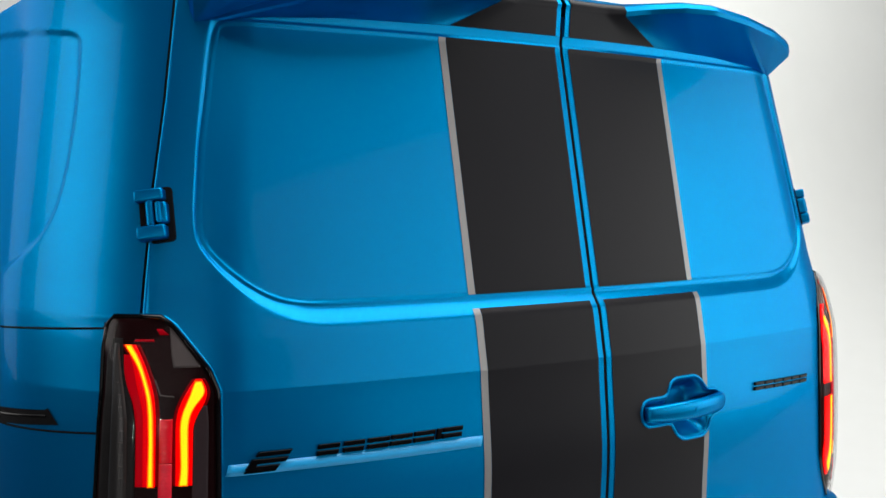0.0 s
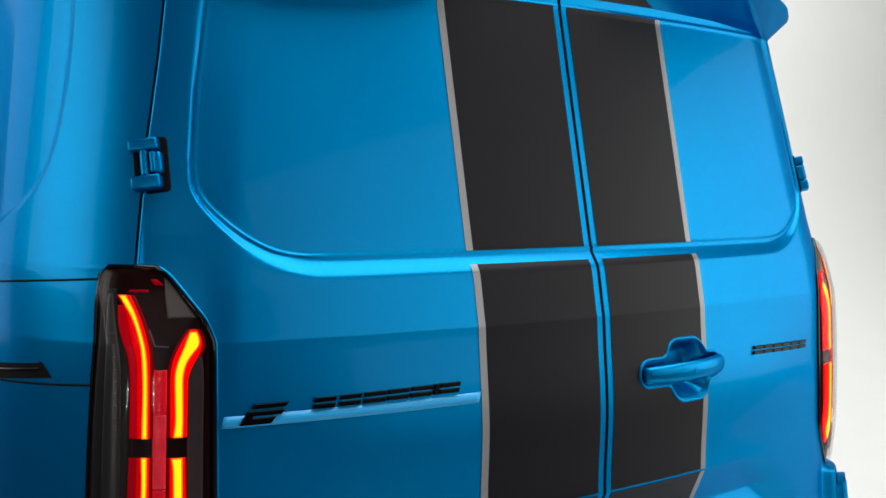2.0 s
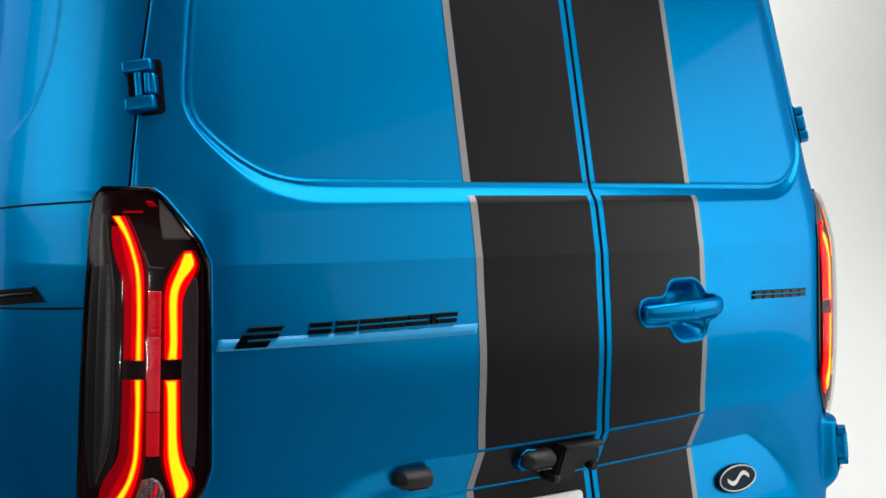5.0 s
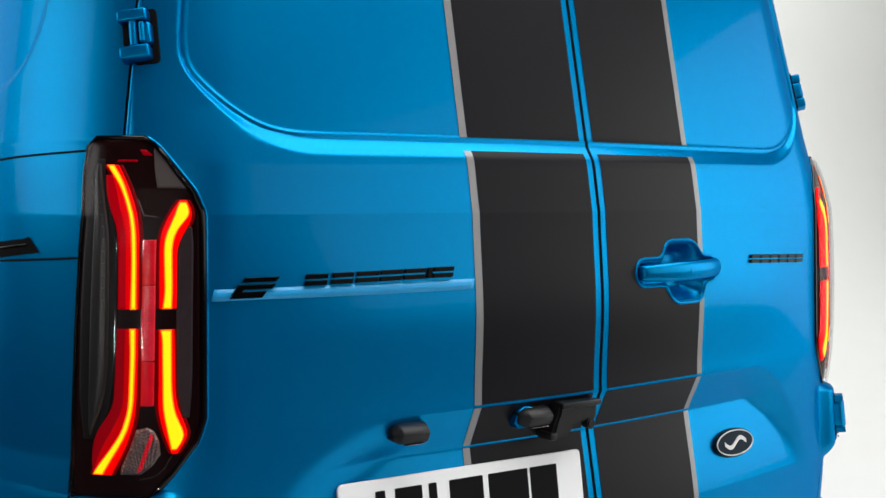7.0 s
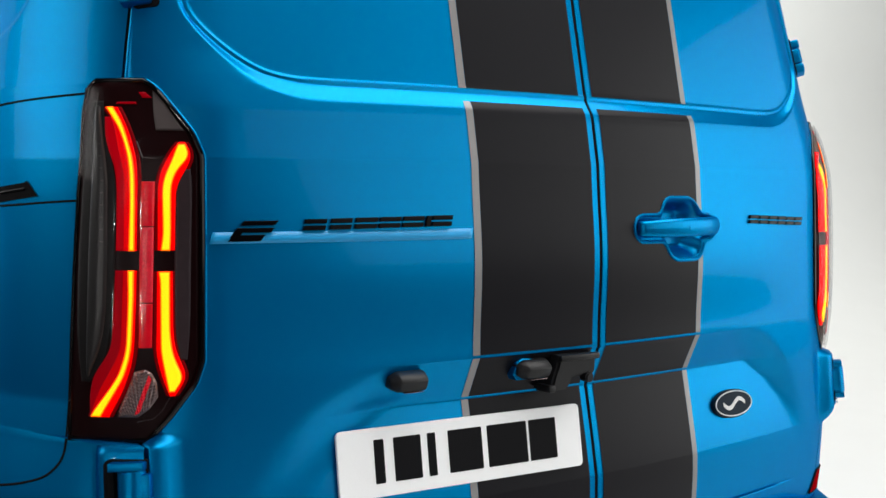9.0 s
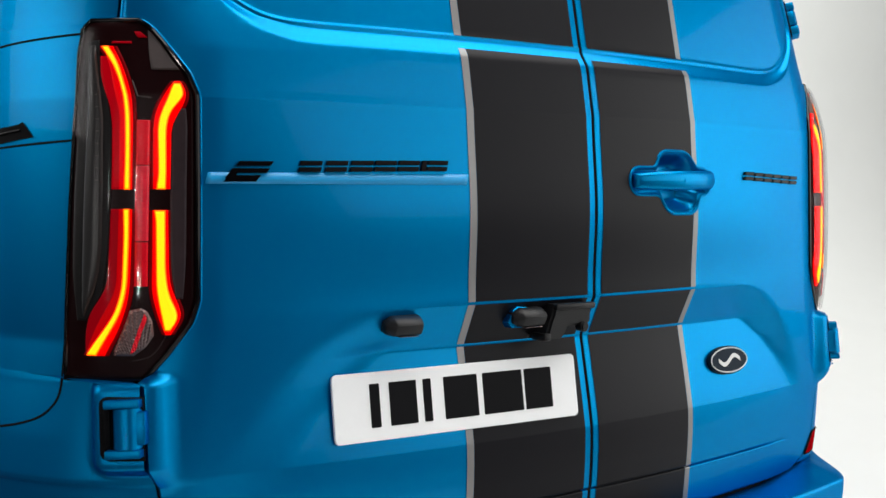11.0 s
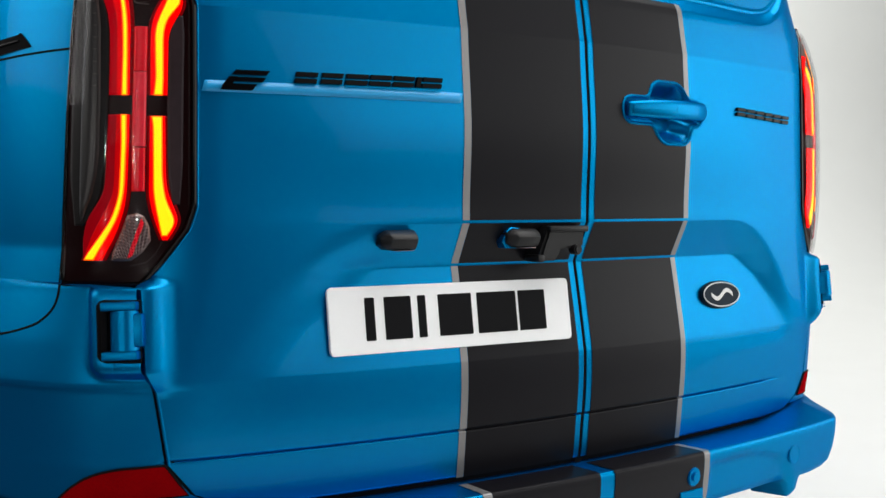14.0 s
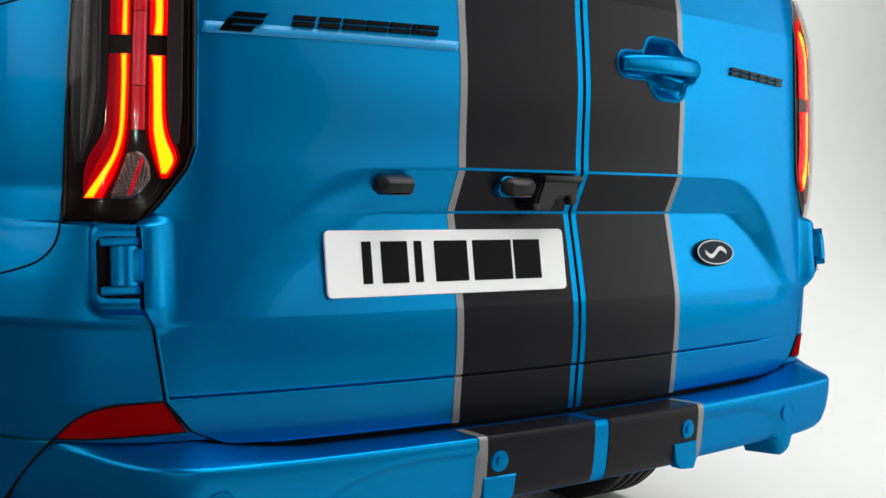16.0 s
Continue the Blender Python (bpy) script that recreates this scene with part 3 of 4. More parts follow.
# ---- tail lamps ----
def tail_lamp(side):
    zs = knots(LAMP_IN, .8927, 1.458, .008)
    a, b = lerp(LAMP_IN, zs) + .003, lerp(LAMP_OUT, zs) - .003
    u = np.linspace(0, 1, 24)
    S, Z = a[:, None] + (b - a)[:, None] * u, np.repeat(zs[:, None], 24, 1)
    lamp = sheet("tail_lamp", returned(skin(S * side, Z, .001 + lamp_bulge(S * side, Z), False), (0, .03, 0)), BASE, VAN, "smoked tail lamp with lit red and orange guides", turn=side < 0)
    def field(name, near, far, off, material, label, grow=0.0):
        """A lit field between two lines of (z, s), from the flank's side to the door's side."""
        far, near = eased([(z, side * (s - grow)) for z, s in far]), eased([(z, side * (s + grow)) for z, s in near])
        patch(name, near, far, near[0][0] - grow, near[-1][0] + grow, off, material, lamp, label, .004, False, depth=.002, lamp=True)
        if name == "light_guide":
            # The guide's halo on the housing, put in as a dimly glowing rim.
            near, far = [(z, v + side * .005) for z, v in near], [(z, v - side * .005) for z, v in far]
            patch("guide_halo", near, far, near[0][0], near[-1][0], .0024, REDHALO, lamp, "dim red halo added round the guide", .004, False, depth=.002, lamp=True)

    def wall(edge):
        """The red flank of the inner guide, which glows towards the doors on the offside lamp."""
        if side > 0:
            field("guide_flank", [(z, s + .002) for z, s in edge], [(z, max(s - .028, float(lerp(LAMP_IN, z)) + .006)) for z, s in edge], .0062, REDGLOW, "saturated red flank of the guide")

    # upper outer guide
    field("red_insert", [(1.1909, .9036), (1.2297, .902), (1.2909, .9008), (1.3215, .9034), (1.3434, .9108), (1.3699, .9156), (1.3996, .9145)],
          [(1.1909, .8857), (1.3073, .8824), (1.3249, .8831), (1.3427, .8854), (1.3651, .8899), (1.3832, .8945), (1.3996, .9034)], .003, REDDIM, "dim red insert")
    # Brighter strip for the guide's glow as it fades across the insert.
    field("red_insert", [(1.1909, .893), (1.3073, .8901), (1.3249, .8929), (1.3427, .8969), (1.3651, .8993), (1.3832, .9014), (1.3996, .9063)],
          [(1.1909, .8857), (1.3073, .8824), (1.3249, .8831), (1.3427, .8854), (1.3651, .8899), (1.3832, .8945), (1.3996, .9034)], .0037, REDMID, "brighter red glow laid on the insert")
    field("light_guide", [(1.1909, .8857), (1.2986, .8826), (1.3161, .8829), (1.3338, .8848), (1.3515, .8875), (1.3695, .8912), (1.3877, .8967), (1.4014, .9049), (1.4153, .9135)],
          [(1.1909, .875), (1.2986, .8718), (1.3161, .8721), (1.3338, .8731), (1.3515, .8758), (1.3695, .8794), (1.3877, .8848), (1.4014, .8897), (1.4153, .8956)], .0045, REDGLOW, "glowing red light guide")
    core = [(1.1909, .885), (1.2592, .8823), (1.2986, .8818), (1.3161, .8821), (1.3338, .8836), (1.3515, .8863), (1.3695, .89), (1.3877, .8959), (1.4014, .9041), (1.4152, .911)], [(1.1909, .8781), (1.2592, .8762), (1.2986, .8757), (1.3161, .8763), (1.3338, .8778), (1.3515, .8808), (1.3695, .8845), (1.3877, .8891), (1.4014, .8945), (1.4152, .902)]
    field("light_glow", *core, .0055, ORANGE, "glowing orange light guide", .0004)
    field("light_core", *core, .0065, AMBER, "glowing yellow light core", -.0014)
    # upper inner guide
    field("light_guide", [(1.1915, .8455), (1.2864, .8436), (1.3041, .8417), (1.3221, .8359), (1.3329, .8308), (1.3446, .8231), (1.3554, .8168), (1.3609, .8106)],
          [(1.1915, .8215), (1.2864, .8183), (1.3041, .8114), (1.3221, .7998), (1.3329, .7952), (1.3446, .7948), (1.3554, .7967), (1.3609, .8022)], .0045, REDGLOW, "glowing red light guide")
    core = [(1.1915, .8408), (1.2161, .8372), (1.2864, .8373), (1.3041, .8346), (1.322, .8271), (1.3357, .821), (1.3447, .8174), (1.3518, .8154), (1.3572, .8117)], [(1.1915, .8284), (1.2161, .8268), (1.2864, .8257), (1.3041, .8225), (1.322, .8132), (1.3357, .7977), (1.3447, .7978), (1.3518, .7995), (1.3572, .8025)]
    field("light_glow", *core, .0055, ORANGE, "glowing orange light guide", .0004)
    field("light_core", *core, .0065, AMBER, "glowing yellow light core", -.0014)
    wall([(1.1915, .8215), (1.2864, .8183), (1.3041, .8114), (1.3221, .7998), (1.3329, .7952), (1.3446, .7948), (1.3554, .7967), (1.3609, .8022), (1.385, .824)])
    # lower outer guide
    field("red_insert", [(.9345, .9490), (.9551, .9490), (.9734, .9470), (.9957, .9412), (1.0134, .9295), (1.0274, .9198), (1.0452, .9129), (1.0893, .9096), (1.1603, .9050)],
          [(.9345, .9461), (.9551, .9333), (.9776, .9177), (.9955, .9059), (1.0134, .899), (1.0312, .893), (1.0488, .891), (1.1603, .8863)], .003, REDDEEP, "dim red insert")
    # Same fading glow on the lower insert, as a second emissive strip.
    field("red_insert", [(.9345, .9481), (.9551, .9407), (.9776, .931), (.9955, .9207), (1.0134, .9113), (1.0312, .9029), (1.0488, .8998), (1.1603, .894)],
          [(.9345, .9461), (.9551, .9333), (.9776, .9177), (.9955, .9059), (1.0134, .899), (1.0312, .893), (1.0488, .891), (1.1603, .8863)], .0037, REDSOFT, "brighter red glow laid on the insert")
    field("light_guide", [(.9304, .948), (.9421, .9432), (.9602, .9298), (.9781, .9177), (.996, .9059), (1.0137, .899), (1.0313, .8938), (1.0489, .8918), (1.1191, .8887), (1.1604, .8871)],
          [(.9304, .9206), (.9421, .9152), (.9602, .9049), (.9781, .8971), (.996, .891), (1.0137, .8857), (1.0313, .8829), (1.0489, .881), (1.1191, .8771), (1.1604, .8756)], .0045, REDGLOW, "glowing red light guide")
    core = [(.9313, .9471), (.9421, .9406), (.9601, .9273), (.9781, .9153), (.9959, .9043), (1.0136, .8982), (1.0313, .893), (1.0489, .891), (1.1191, .8871), (1.1603, .8867)], [(.9313, .9330), (.9421, .9270), (.9601, .9165), (.9781, .9060), (.9959, .8970), (1.0136, .8912), (1.0313, .8872), (1.0489, .8848), (1.1191, .8806), (1.1603, .8794)]
    field("light_glow", *core, .0055, ORANGE, "glowing orange light guide", .0004)
    field("light_core", *core, .0065, AMBER, "glowing yellow light core", -.0014)
    # lower inner guide
    field("light_guide", [(.9626, .8328), (.9777, .8383), (.9929, .8429), (1.0044, .8458), (1.0223, .8494), (1.0399, .8507), (1.0665, .8493), (1.1589, .8469)],
          [(.9626, .8253), (.9777, .8151), (.9929, .8073), (1.0044, .8105), (1.0223, .8177), (1.0399, .824), (1.0665, .826), (1.1589, .8253)], .0045, REDGLOW, "glowing red light guide")
    core = [(.9698, .8335), (.9778, .835), (.9911, .8372), (1.0044, .8394), (1.0223, .8422), (1.04, .8439), (1.0665, .8434), (1.1458, .8424), (1.158, .8445)], [(.9698, .8261), (.9778, .8201), (.9911, .812), (1.0044, .8172), (1.0223, .8251), (1.04, .8289), (1.0665, .8309), (1.1458, .8296), (1.158, .8293)]
    field("light_glow", *core, .0055, ORANGE, "glowing orange light guide", .0004)
    field("light_core", *core, .0065, AMBER, "glowing yellow light core", -.0014)
    wall([(.9626, .8253), (.9777, .8151), (.9929, .8073), (1.0044, .8105), (1.0223, .8177), (1.0399, .824), (1.0665, .826), (1.1589, .8253)])
    return lamp


LAMP_L, LAMP_R = tail_lamp(-1), tail_lamp(1)


# ---- stripes on the doors ----
IN, EDGE, OUT = .018, .281, .2965


def stripe_piece(side, z0, z1, door, cut=False, shift=0.0):
    """One charcoal field of the stripe with its grey border."""
    step = .0025 if cut else .006
    zs = knots([], z0, z1, step)
    us = np.linspace(IN, EDGE + shift * side, int((EDGE - IN) / step))
    S, Z = np.meshgrid(us * side, zs)
    pts = skin(S, Z, .0012, True, side > 0)
    keep = None
    if cut:
        cs, cz = (S[:-1, :-1] + S[1:, 1:]) / 2, (Z[:-1, :-1] + Z[1:, 1:]) / 2
        keep = cup(cs, cz) > .004
    sheet("stripe", pts, FILM, door, "charcoal stripe", turn=side < 0, keep=keep)
    us = np.linspace(EDGE + .0006, OUT, 7) + shift * side
    S, Z = np.meshgrid(us * side, zs)
    keep = None
    if cut:
        cs, cz = (S[:-1, :-1] + S[1:, 1:]) / 2, (Z[:-1, :-1] + Z[1:, 1:]) / 2
        keep = cup(cs, cz) > .004
    sheet("stripe_border", skin(S, Z, .0012, True, side > 0), GREY, door, "grey stripe border", turn=side < 0, keep=keep)


for side, door in ((-1, DOOR_L), (1, DOOR_R)):
    shift = .004 if side > 0 else 0
    stripe_piece(side, 1.472, 1.953, door)
    stripe_piece(side, .9915, 1.4475, door, side > 0, shift)
    stripe_piece(side, .9115, .986, door, False, shift)
    stripe_piece(side, .5170, .9065, door, False, shift)


# ---- door handle ----
def tube(pts, r, n=8, closed=True):
    bm = bmesh.new()
    rings = []
    m = len(pts)
    for i, p in enumerate(pts):
        t = (pts[(i + 1) % m] - pts[i - 1]).normalized() if closed else (pts[min(i + 1, m - 1)] - pts[max(i - 1, 0)]).normalized()
        a = t.cross(Vector((0, 1, 0))).normalized()
        b = t.cross(a)
        rings.append([bm.verts.new(p + r * (math.cos(2 * math.pi * k / n) * a + math.sin(2 * math.pi * k / n) * b)) for k in range(n)])
    for i in range(m if closed else m - 1):
        for k in range(n):
            bm.faces.new((rings[i][k], rings[i][(k + 1) % n], rings[(i + 1) % m][(k + 1) % n], rings[(i + 1) % m][k]))
    return bm


def door_handle(door):
    # rim round the hollow
    ring = []
    for k in range(160):
        a = 2 * math.pi * k / 160
        lo_r, hi_r = .0, .2
        for _ in range(24):
            mid = (lo_r + hi_r) / 2
            inside = cup(.240 + mid * math.cos(a), 1.211 + mid * math.sin(a)) < .002
            lo_r, hi_r = (mid, hi_r) if inside else (lo_r, mid)
        ring.append(Vector(skin(.240 + lo_r * math.cos(a), 1.211 + lo_r * math.sin(a), .0005)))
    solid("handle_rim", tube(ring, .0038), PAINT, door, "bright blue rim")
    # grip: an arched bar whose section turns from flat end to full middle
    n, g = 30, []
    for i in range(n):
        u = i / (n - 1)
        s = .100 + .240 * u
        rise = .004 + .031 * math.sin(math.pi * min(1, .03 + .93 * u)) ** .6
        half = .0195 * (.62 + .38 * math.sin(math.pi * min(.62, .06 + u * .9)) ** .6) * (1 if u < .93 else math.sqrt(max(.05, 1 - ((u - .93) / .072) ** 2)))
        zc = 1.2125 + .004 * u
        c = Vector(skin(s, zc, rise, False))
        row = []
        for k in range(20):
            a = 2 * math.pi * k / 20
            ca, sa = math.cos(a), math.sin(a)
            row.append((c.x, c.y - .010 * math.copysign(abs(ca) ** .75, ca), zc + half * math.copysign(abs(sa) ** .75, sa)))
        g.append(row + row[:1])
    g = np.array(g)
    ends = [np.repeat(g[k].mean(0)[None, None], g.shape[1], 1) for k in (0, -1)]
    g = np.concatenate([ends[0], g, ends[1]], 0)
    sheet("handle_grip", g, PAINT, door, "arched blue grip")
    lock = place(.217, 1.2150, .0452, False)
    solid("key_cover", rod(.006, .002, "y"), PAINT, door, "round blue key cover", lock)


door_handle(DOOR_R)

# rolled outer edges of the doors and of the body beside the lamps
def rolled_edge(line, side, parent):
    """A thin rounded fold along a line of (z, s)."""
    line = eased(line, .004)
    solid("rolled_edge", tube([Vector(skin(side * v, z, -.0016, False)) for z, v in line], .0028, 8, False), PAINT, parent, "rounded blue panel edge")


for side, door, body in ((-1, DOOR_L, FLANK_L), (1, DOOR_R, FLANK_R)):
    rolled_edge([(z, v - .0048) for z, v in OUTER if .60 < z < .76], side, door)
    rolled_edge([(z, v - .0048) for z, v in OUTER if .89 < z < 1.46], side, door)
    rolled_edge([(z, v - .0048) for z, v in OUTER if 1.46 < z < 2.02], side, door)
    rolled_edge([(z, v + .0035) for z, v in LAMP_OUT if z < 1.45], side, body)

# ---- badges: plain shapes in place of lettering ----
LIGHTBLUE = plain("light_blue_satin_paint", (0.0, 0.31, 0.68), 0.4, 0.0, grain=0.03)


def slanted(w, h, lean=.35):
    return [(-w / 2 - lean * h / 2, -h / 2), (w / 2 - lean * h / 2, -h / 2), (w / 2 + lean * h / 2, h / 2), (-w / 2 + lean * h / 2, h / 2)]


def badge_block(s, z, w, h, parent, name="badge_block", slot=True, lean=.25, thick=.006):
    m = place(s, z, 0)
    if slot and w > .012:
        bars = [(0, h * .29, w, h * .42), (0, -h * .29, w, h * .42)]
    else:
        bars = [(0, 0, w, h)]
    bm = bmesh.new()
    for bx, bz, bw, bh in bars:
        piece = prism([(x + bx + lean * bz, zz + bz) for x, zz in slanted(bw, bh, lean)], -thick, .001, .0008)
        me = bpy.data.meshes.new("tmp")
        piece.to_mesh(me)
        piece.free()
        bm.from_mesh(me)
        bpy.data.meshes.remove(me)
    solid(name, bm, GLOSS, parent, "", m, flat=True)


bar = np.array([[(-.7684 + .4645 * u + e * .006, 1.2004 + .0012 * u + .0185 * e) for e in (0, .5, 1)] for u in np.linspace(0, 1, 60)])
pts = skin(bar[..., 0], bar[..., 1], .003)
pts[:, 2, 1] += .0015
strip = sheet("badge_strip", returned(pts, (0, .004, 0)), LIGHTBLUE, DOOR_L, "light blue slanted strip", turn=True)
for s0, s1 in ((-.6153, -.5772), (-.5702, -.5325), (-.5269, -.4866), (-.4835, -.4433), (-.4391, -.3988), (-.3944, -.3844), (-.3822, -.3426)):
    mid = (s0 + s1) / 2
    badge_block(mid, 1.2318 + (mid + .477) * .018, s1 - s0, .0185, DOOR_L)
# emblem of stacked slanted bars
for ds, dz, w, h in ((.013, .0115, .056, .0075), (.004, .0, .060, .0075), (-.008, -.0125, .052, .0105), (-.022, -.004, .014, .016)):
    badge_block(-.7010 + ds, 1.2215 + dz, w, h, DOOR_L, "emblem_bar", False, .8, .008)
for k in range(6):
    badge_block(.4857 + k * .0391, 1.2268 - .0014 * k, .0335, .0185, DOOR_R)


def oval_badge():
    m = place(.4400, .8185, 0)
    face = solid("oval_badge", prism(oval(.073, .0315), -.009, .004, .003, 2), NAVY, VAN, "dark navy oval badge with a silver ring", m)
    line = [m @ Vector((x, -.0092, z)) for x, z in oval(.0675, .0268, 60)]
    solid("badge_ring", tube(line, .0016, 6), SILVER, face, "thin silver ring")
    wave = [(x, .009 * math.sin(x * 80)) for x in np.linspace(-.040, .040, 17)]
    band = [(x, z + .0045) for x, z in wave] + [(x, z - .0045) for x, z in wave[::-1]]
    solid("badge_mark", prism(band, -.0105, -.0085, 0), SILVER, face, "plain silver wave shape", m)


oval_badge()


# ---- number plate, plate lamps and latch ----
def number_plate():
    m = pose(-.2960, -.0290, .8168, -9.2, 0, -4.6)
    plate = solid("number_plate", prism(soft_box(.2565, .0592, .009), -.003, .003, .001), WHITE, VAN, "white plate with dark bars", m @ Matrix.Translation((-.0018, 0, .0018)))
    for x0, x1 in ((-.189, -.170), (-.151, -.097), (-.0835, -.067), (-.041, .030), (.042, .129), (.1345, .196)):
        solid("plate_bar", prism(soft_box((x1 - x0) / 2, .0377, .002), -.0038, -.003, 0), INK, plate, "", m @ Matrix.Translation(((x0 + x1) / 2, 0, .003)), flat=True)
    for dx in (-.2, .2):
        solid("plate_pad", box(dx - .02, dx + .02, .003, .03, -.03, .03, .002), PLASTIC, plate, "", m)


number_plate()


def plate_lamp(s, padded):
    m = place(s, .958, 0, False)
    if padded:
        pad = [(-.040, -.008), (-.032, -.019), (.030, -.020), (.034, .014), (-.018, .020), (-.030, .014)]
        solid("plate_lamp_pad", prism(pad, -.002, .03, .001), PAINT, VAN, "blue pad under the plate lamp", m)
    # a hood with a ridge along its front and a tapering end
    section = [(.02, -.0175), (-.008, -.0175), (-.017, -.0150), (-.023, -.0065), (-.0262, .0015), (-.0235, .0075), (-.013, .0150), (-.006, .0175), (.02, .0175)]
    bm = bmesh.new()
    rings = []
    for x, k, d in ((-.0335, .42, .30), (-.0325, .55, .40), (-.0200, .97, .92), (-.0170, 1, 1), (.0300, 1, 1), (.0315, .97, .97), (.0325, .90, .90)):
        rings.append([bm.verts.new((x, y * d if y < 0 else y, z * k)) for y, z in section])
    for p, q in zip(rings, rings[1:]):
        for i in range(len(section) - 1):
            bm.faces.new((p[i], p[i + 1], q[i + 1], q[i]))
    bm.faces.new(rings[0][::-1])
    bm.faces.new(rings[-1])
    body = solid("plate_lamp", bm, PLASTIC, VAN, "black plate lamp housing", m)
    solid("lamp_window", box(-.010, .028, -.016, .0, -.0190, -.0178, .0004), CLEARRIB, body, "clear lamp window", m)


plate_lamp(-.4325, False)
plate_lamp(-.170, True)


def latch():
    m = place(-.076, .948, 0, False)
    outline = [(-.062, -.034), (-.022, -.034), (-.012, -.024), (-.006, -.012), (.044, -.010), (.050, -.004), (.052, .030), (-.040, .032), (-.044, .012), (-.050, .0)]
    cover = solid("latch_cover", prism(outline, -.020, .03, .005, 2), PLASTIC, VAN, "black latch cover", m)
    solid("latch_lip", box(-.04, .056, -.026, -.012, .020, .032, .003), PLASTIC, cover, "", m)
    solid("latch_knob", rod(.010, .022, "y", 20, .003), PLASTIC, cover, "black rubber knob", m @ Matrix.Translation((.030, -.016, -.014)))
    solid("latch_tab", box(-.066, -.050, -.022, .02, -.036, -.022, .003), PLASTIC, cover, "", m)


latch()


# ---- hinges ----
def upper_hinge(side, door):
    m = place(side * .851, 1.6205, 0)
    q = -side
    pocket = solid("hinge", prism(soft_box(.0215, .0465, .008), -.002, .02, .001), GAP, VAN, "blue hinge in a black pocket", m @ Matrix.Translation((q * .0085, 0, 0)))
    for z0, z1 in ((.0225, .0430), (-.0415, -.0185)):
        solid("hinge_knuckle", box(*sorted((-q * .030, q * .019)), -.022, .01, z0, z1, .0045, 3), PAINT, pocket, "", m)
    solid("hinge_slot", box(*sorted((-q * .025, -q * .0125)), -.010, .01, -.0185, .0225, .001), GAP, pocket, "", m)
    solid("hinge_pin", rod(.0068, .042), PAINT, pocket, "", m @ Matrix.Translation((-q * .0058, -.014, .002)))
    solid("hinge_leaf", box(*sorted((q * .004, q * .0225)), -.018, .01, -.0165, .0195, .005, 3), PAINT, pocket, "", m)
    solid("hinge_bush", rod(.0050, .034), PAINT, pocket, "", m @ Matrix.Translation((q * .0090, -.0165, .002)))


def lower_hinge(side, body):
    m = place(side * .8985, .8225, .026, False)
    far_edge = [(.7725, .911), (.7745, .917), (.7780, .921), (.7820, .923), (.8610, .923), (.8650, .921), (.8685, .917), (.8705, .911)]
    pocket = patch("hinge", side * .862, [(z, side * s) for z, s in far_edge], .7725, .8705, .0302, GAP, VAN, "blue hinge in a black pocket", .0025, False, depth=.012)
    for dz in (-.0390, .0375):
        solid("hinge_knuckle", box(*sorted((side * .0165, -side * .0390)), -.0225, .01, dz - .0068, dz + .0068, .0022, 2), PAINT, pocket, "", m)
    solid("hinge_pin", rod(.0220, .0625, "z", 44), PAINT, pocket, "", m @ Matrix.Translation((-side * .0160, -.0025, -.001)))
    solid("hinge_leaf", box(*sorted((-side * .018, -side * .0465)), -.0165, .01, -.0265, .0255, .004), PAINT, pocket, "", m)
    # Black box put in for the dark slot beside the pin.
    solid("pin_dark_slot", box(*sorted((side * .010, side * .0200)), -.010, .01, -.030, .030, .002), GAP, pocket, "", m)
    for dx, dz in ((.004, -.060), (.004, -.054), (-.012, -.060)):
        solid("hinge_rivet", rod(.0016, .003, "y", 10, .0006), PAINT, pocket, "", m @ Matrix.Translation((side * dx, -.0045, dz)))


for side, door, body in ((-1, DOOR_L, FLANK_L), (1, DOOR_R, FLANK_R)):
    upper_hinge(side, door)
    lower_hinge(side, body)


# ---- roof spoiler, one wing on each door ----
TRAIL = [(.0, .086, 2.030), (.12, .086, 2.030), (.165, .078, 2.030), (.20, .040, 2.033), (.26, -.002, 2.036), (.34, -.016, 2.036), (.46, -.006, 2.026), (.58, .020, 2.012), (.68, .062, 2.000), (.742, .105, 1.990), (.762, .150, 1.984)]
FOOT = [(.0, 1.976), (.275, 1.976), (.5, 1.972), (.66, 1.962), (.70, 1.955), (.762, 1.950)]


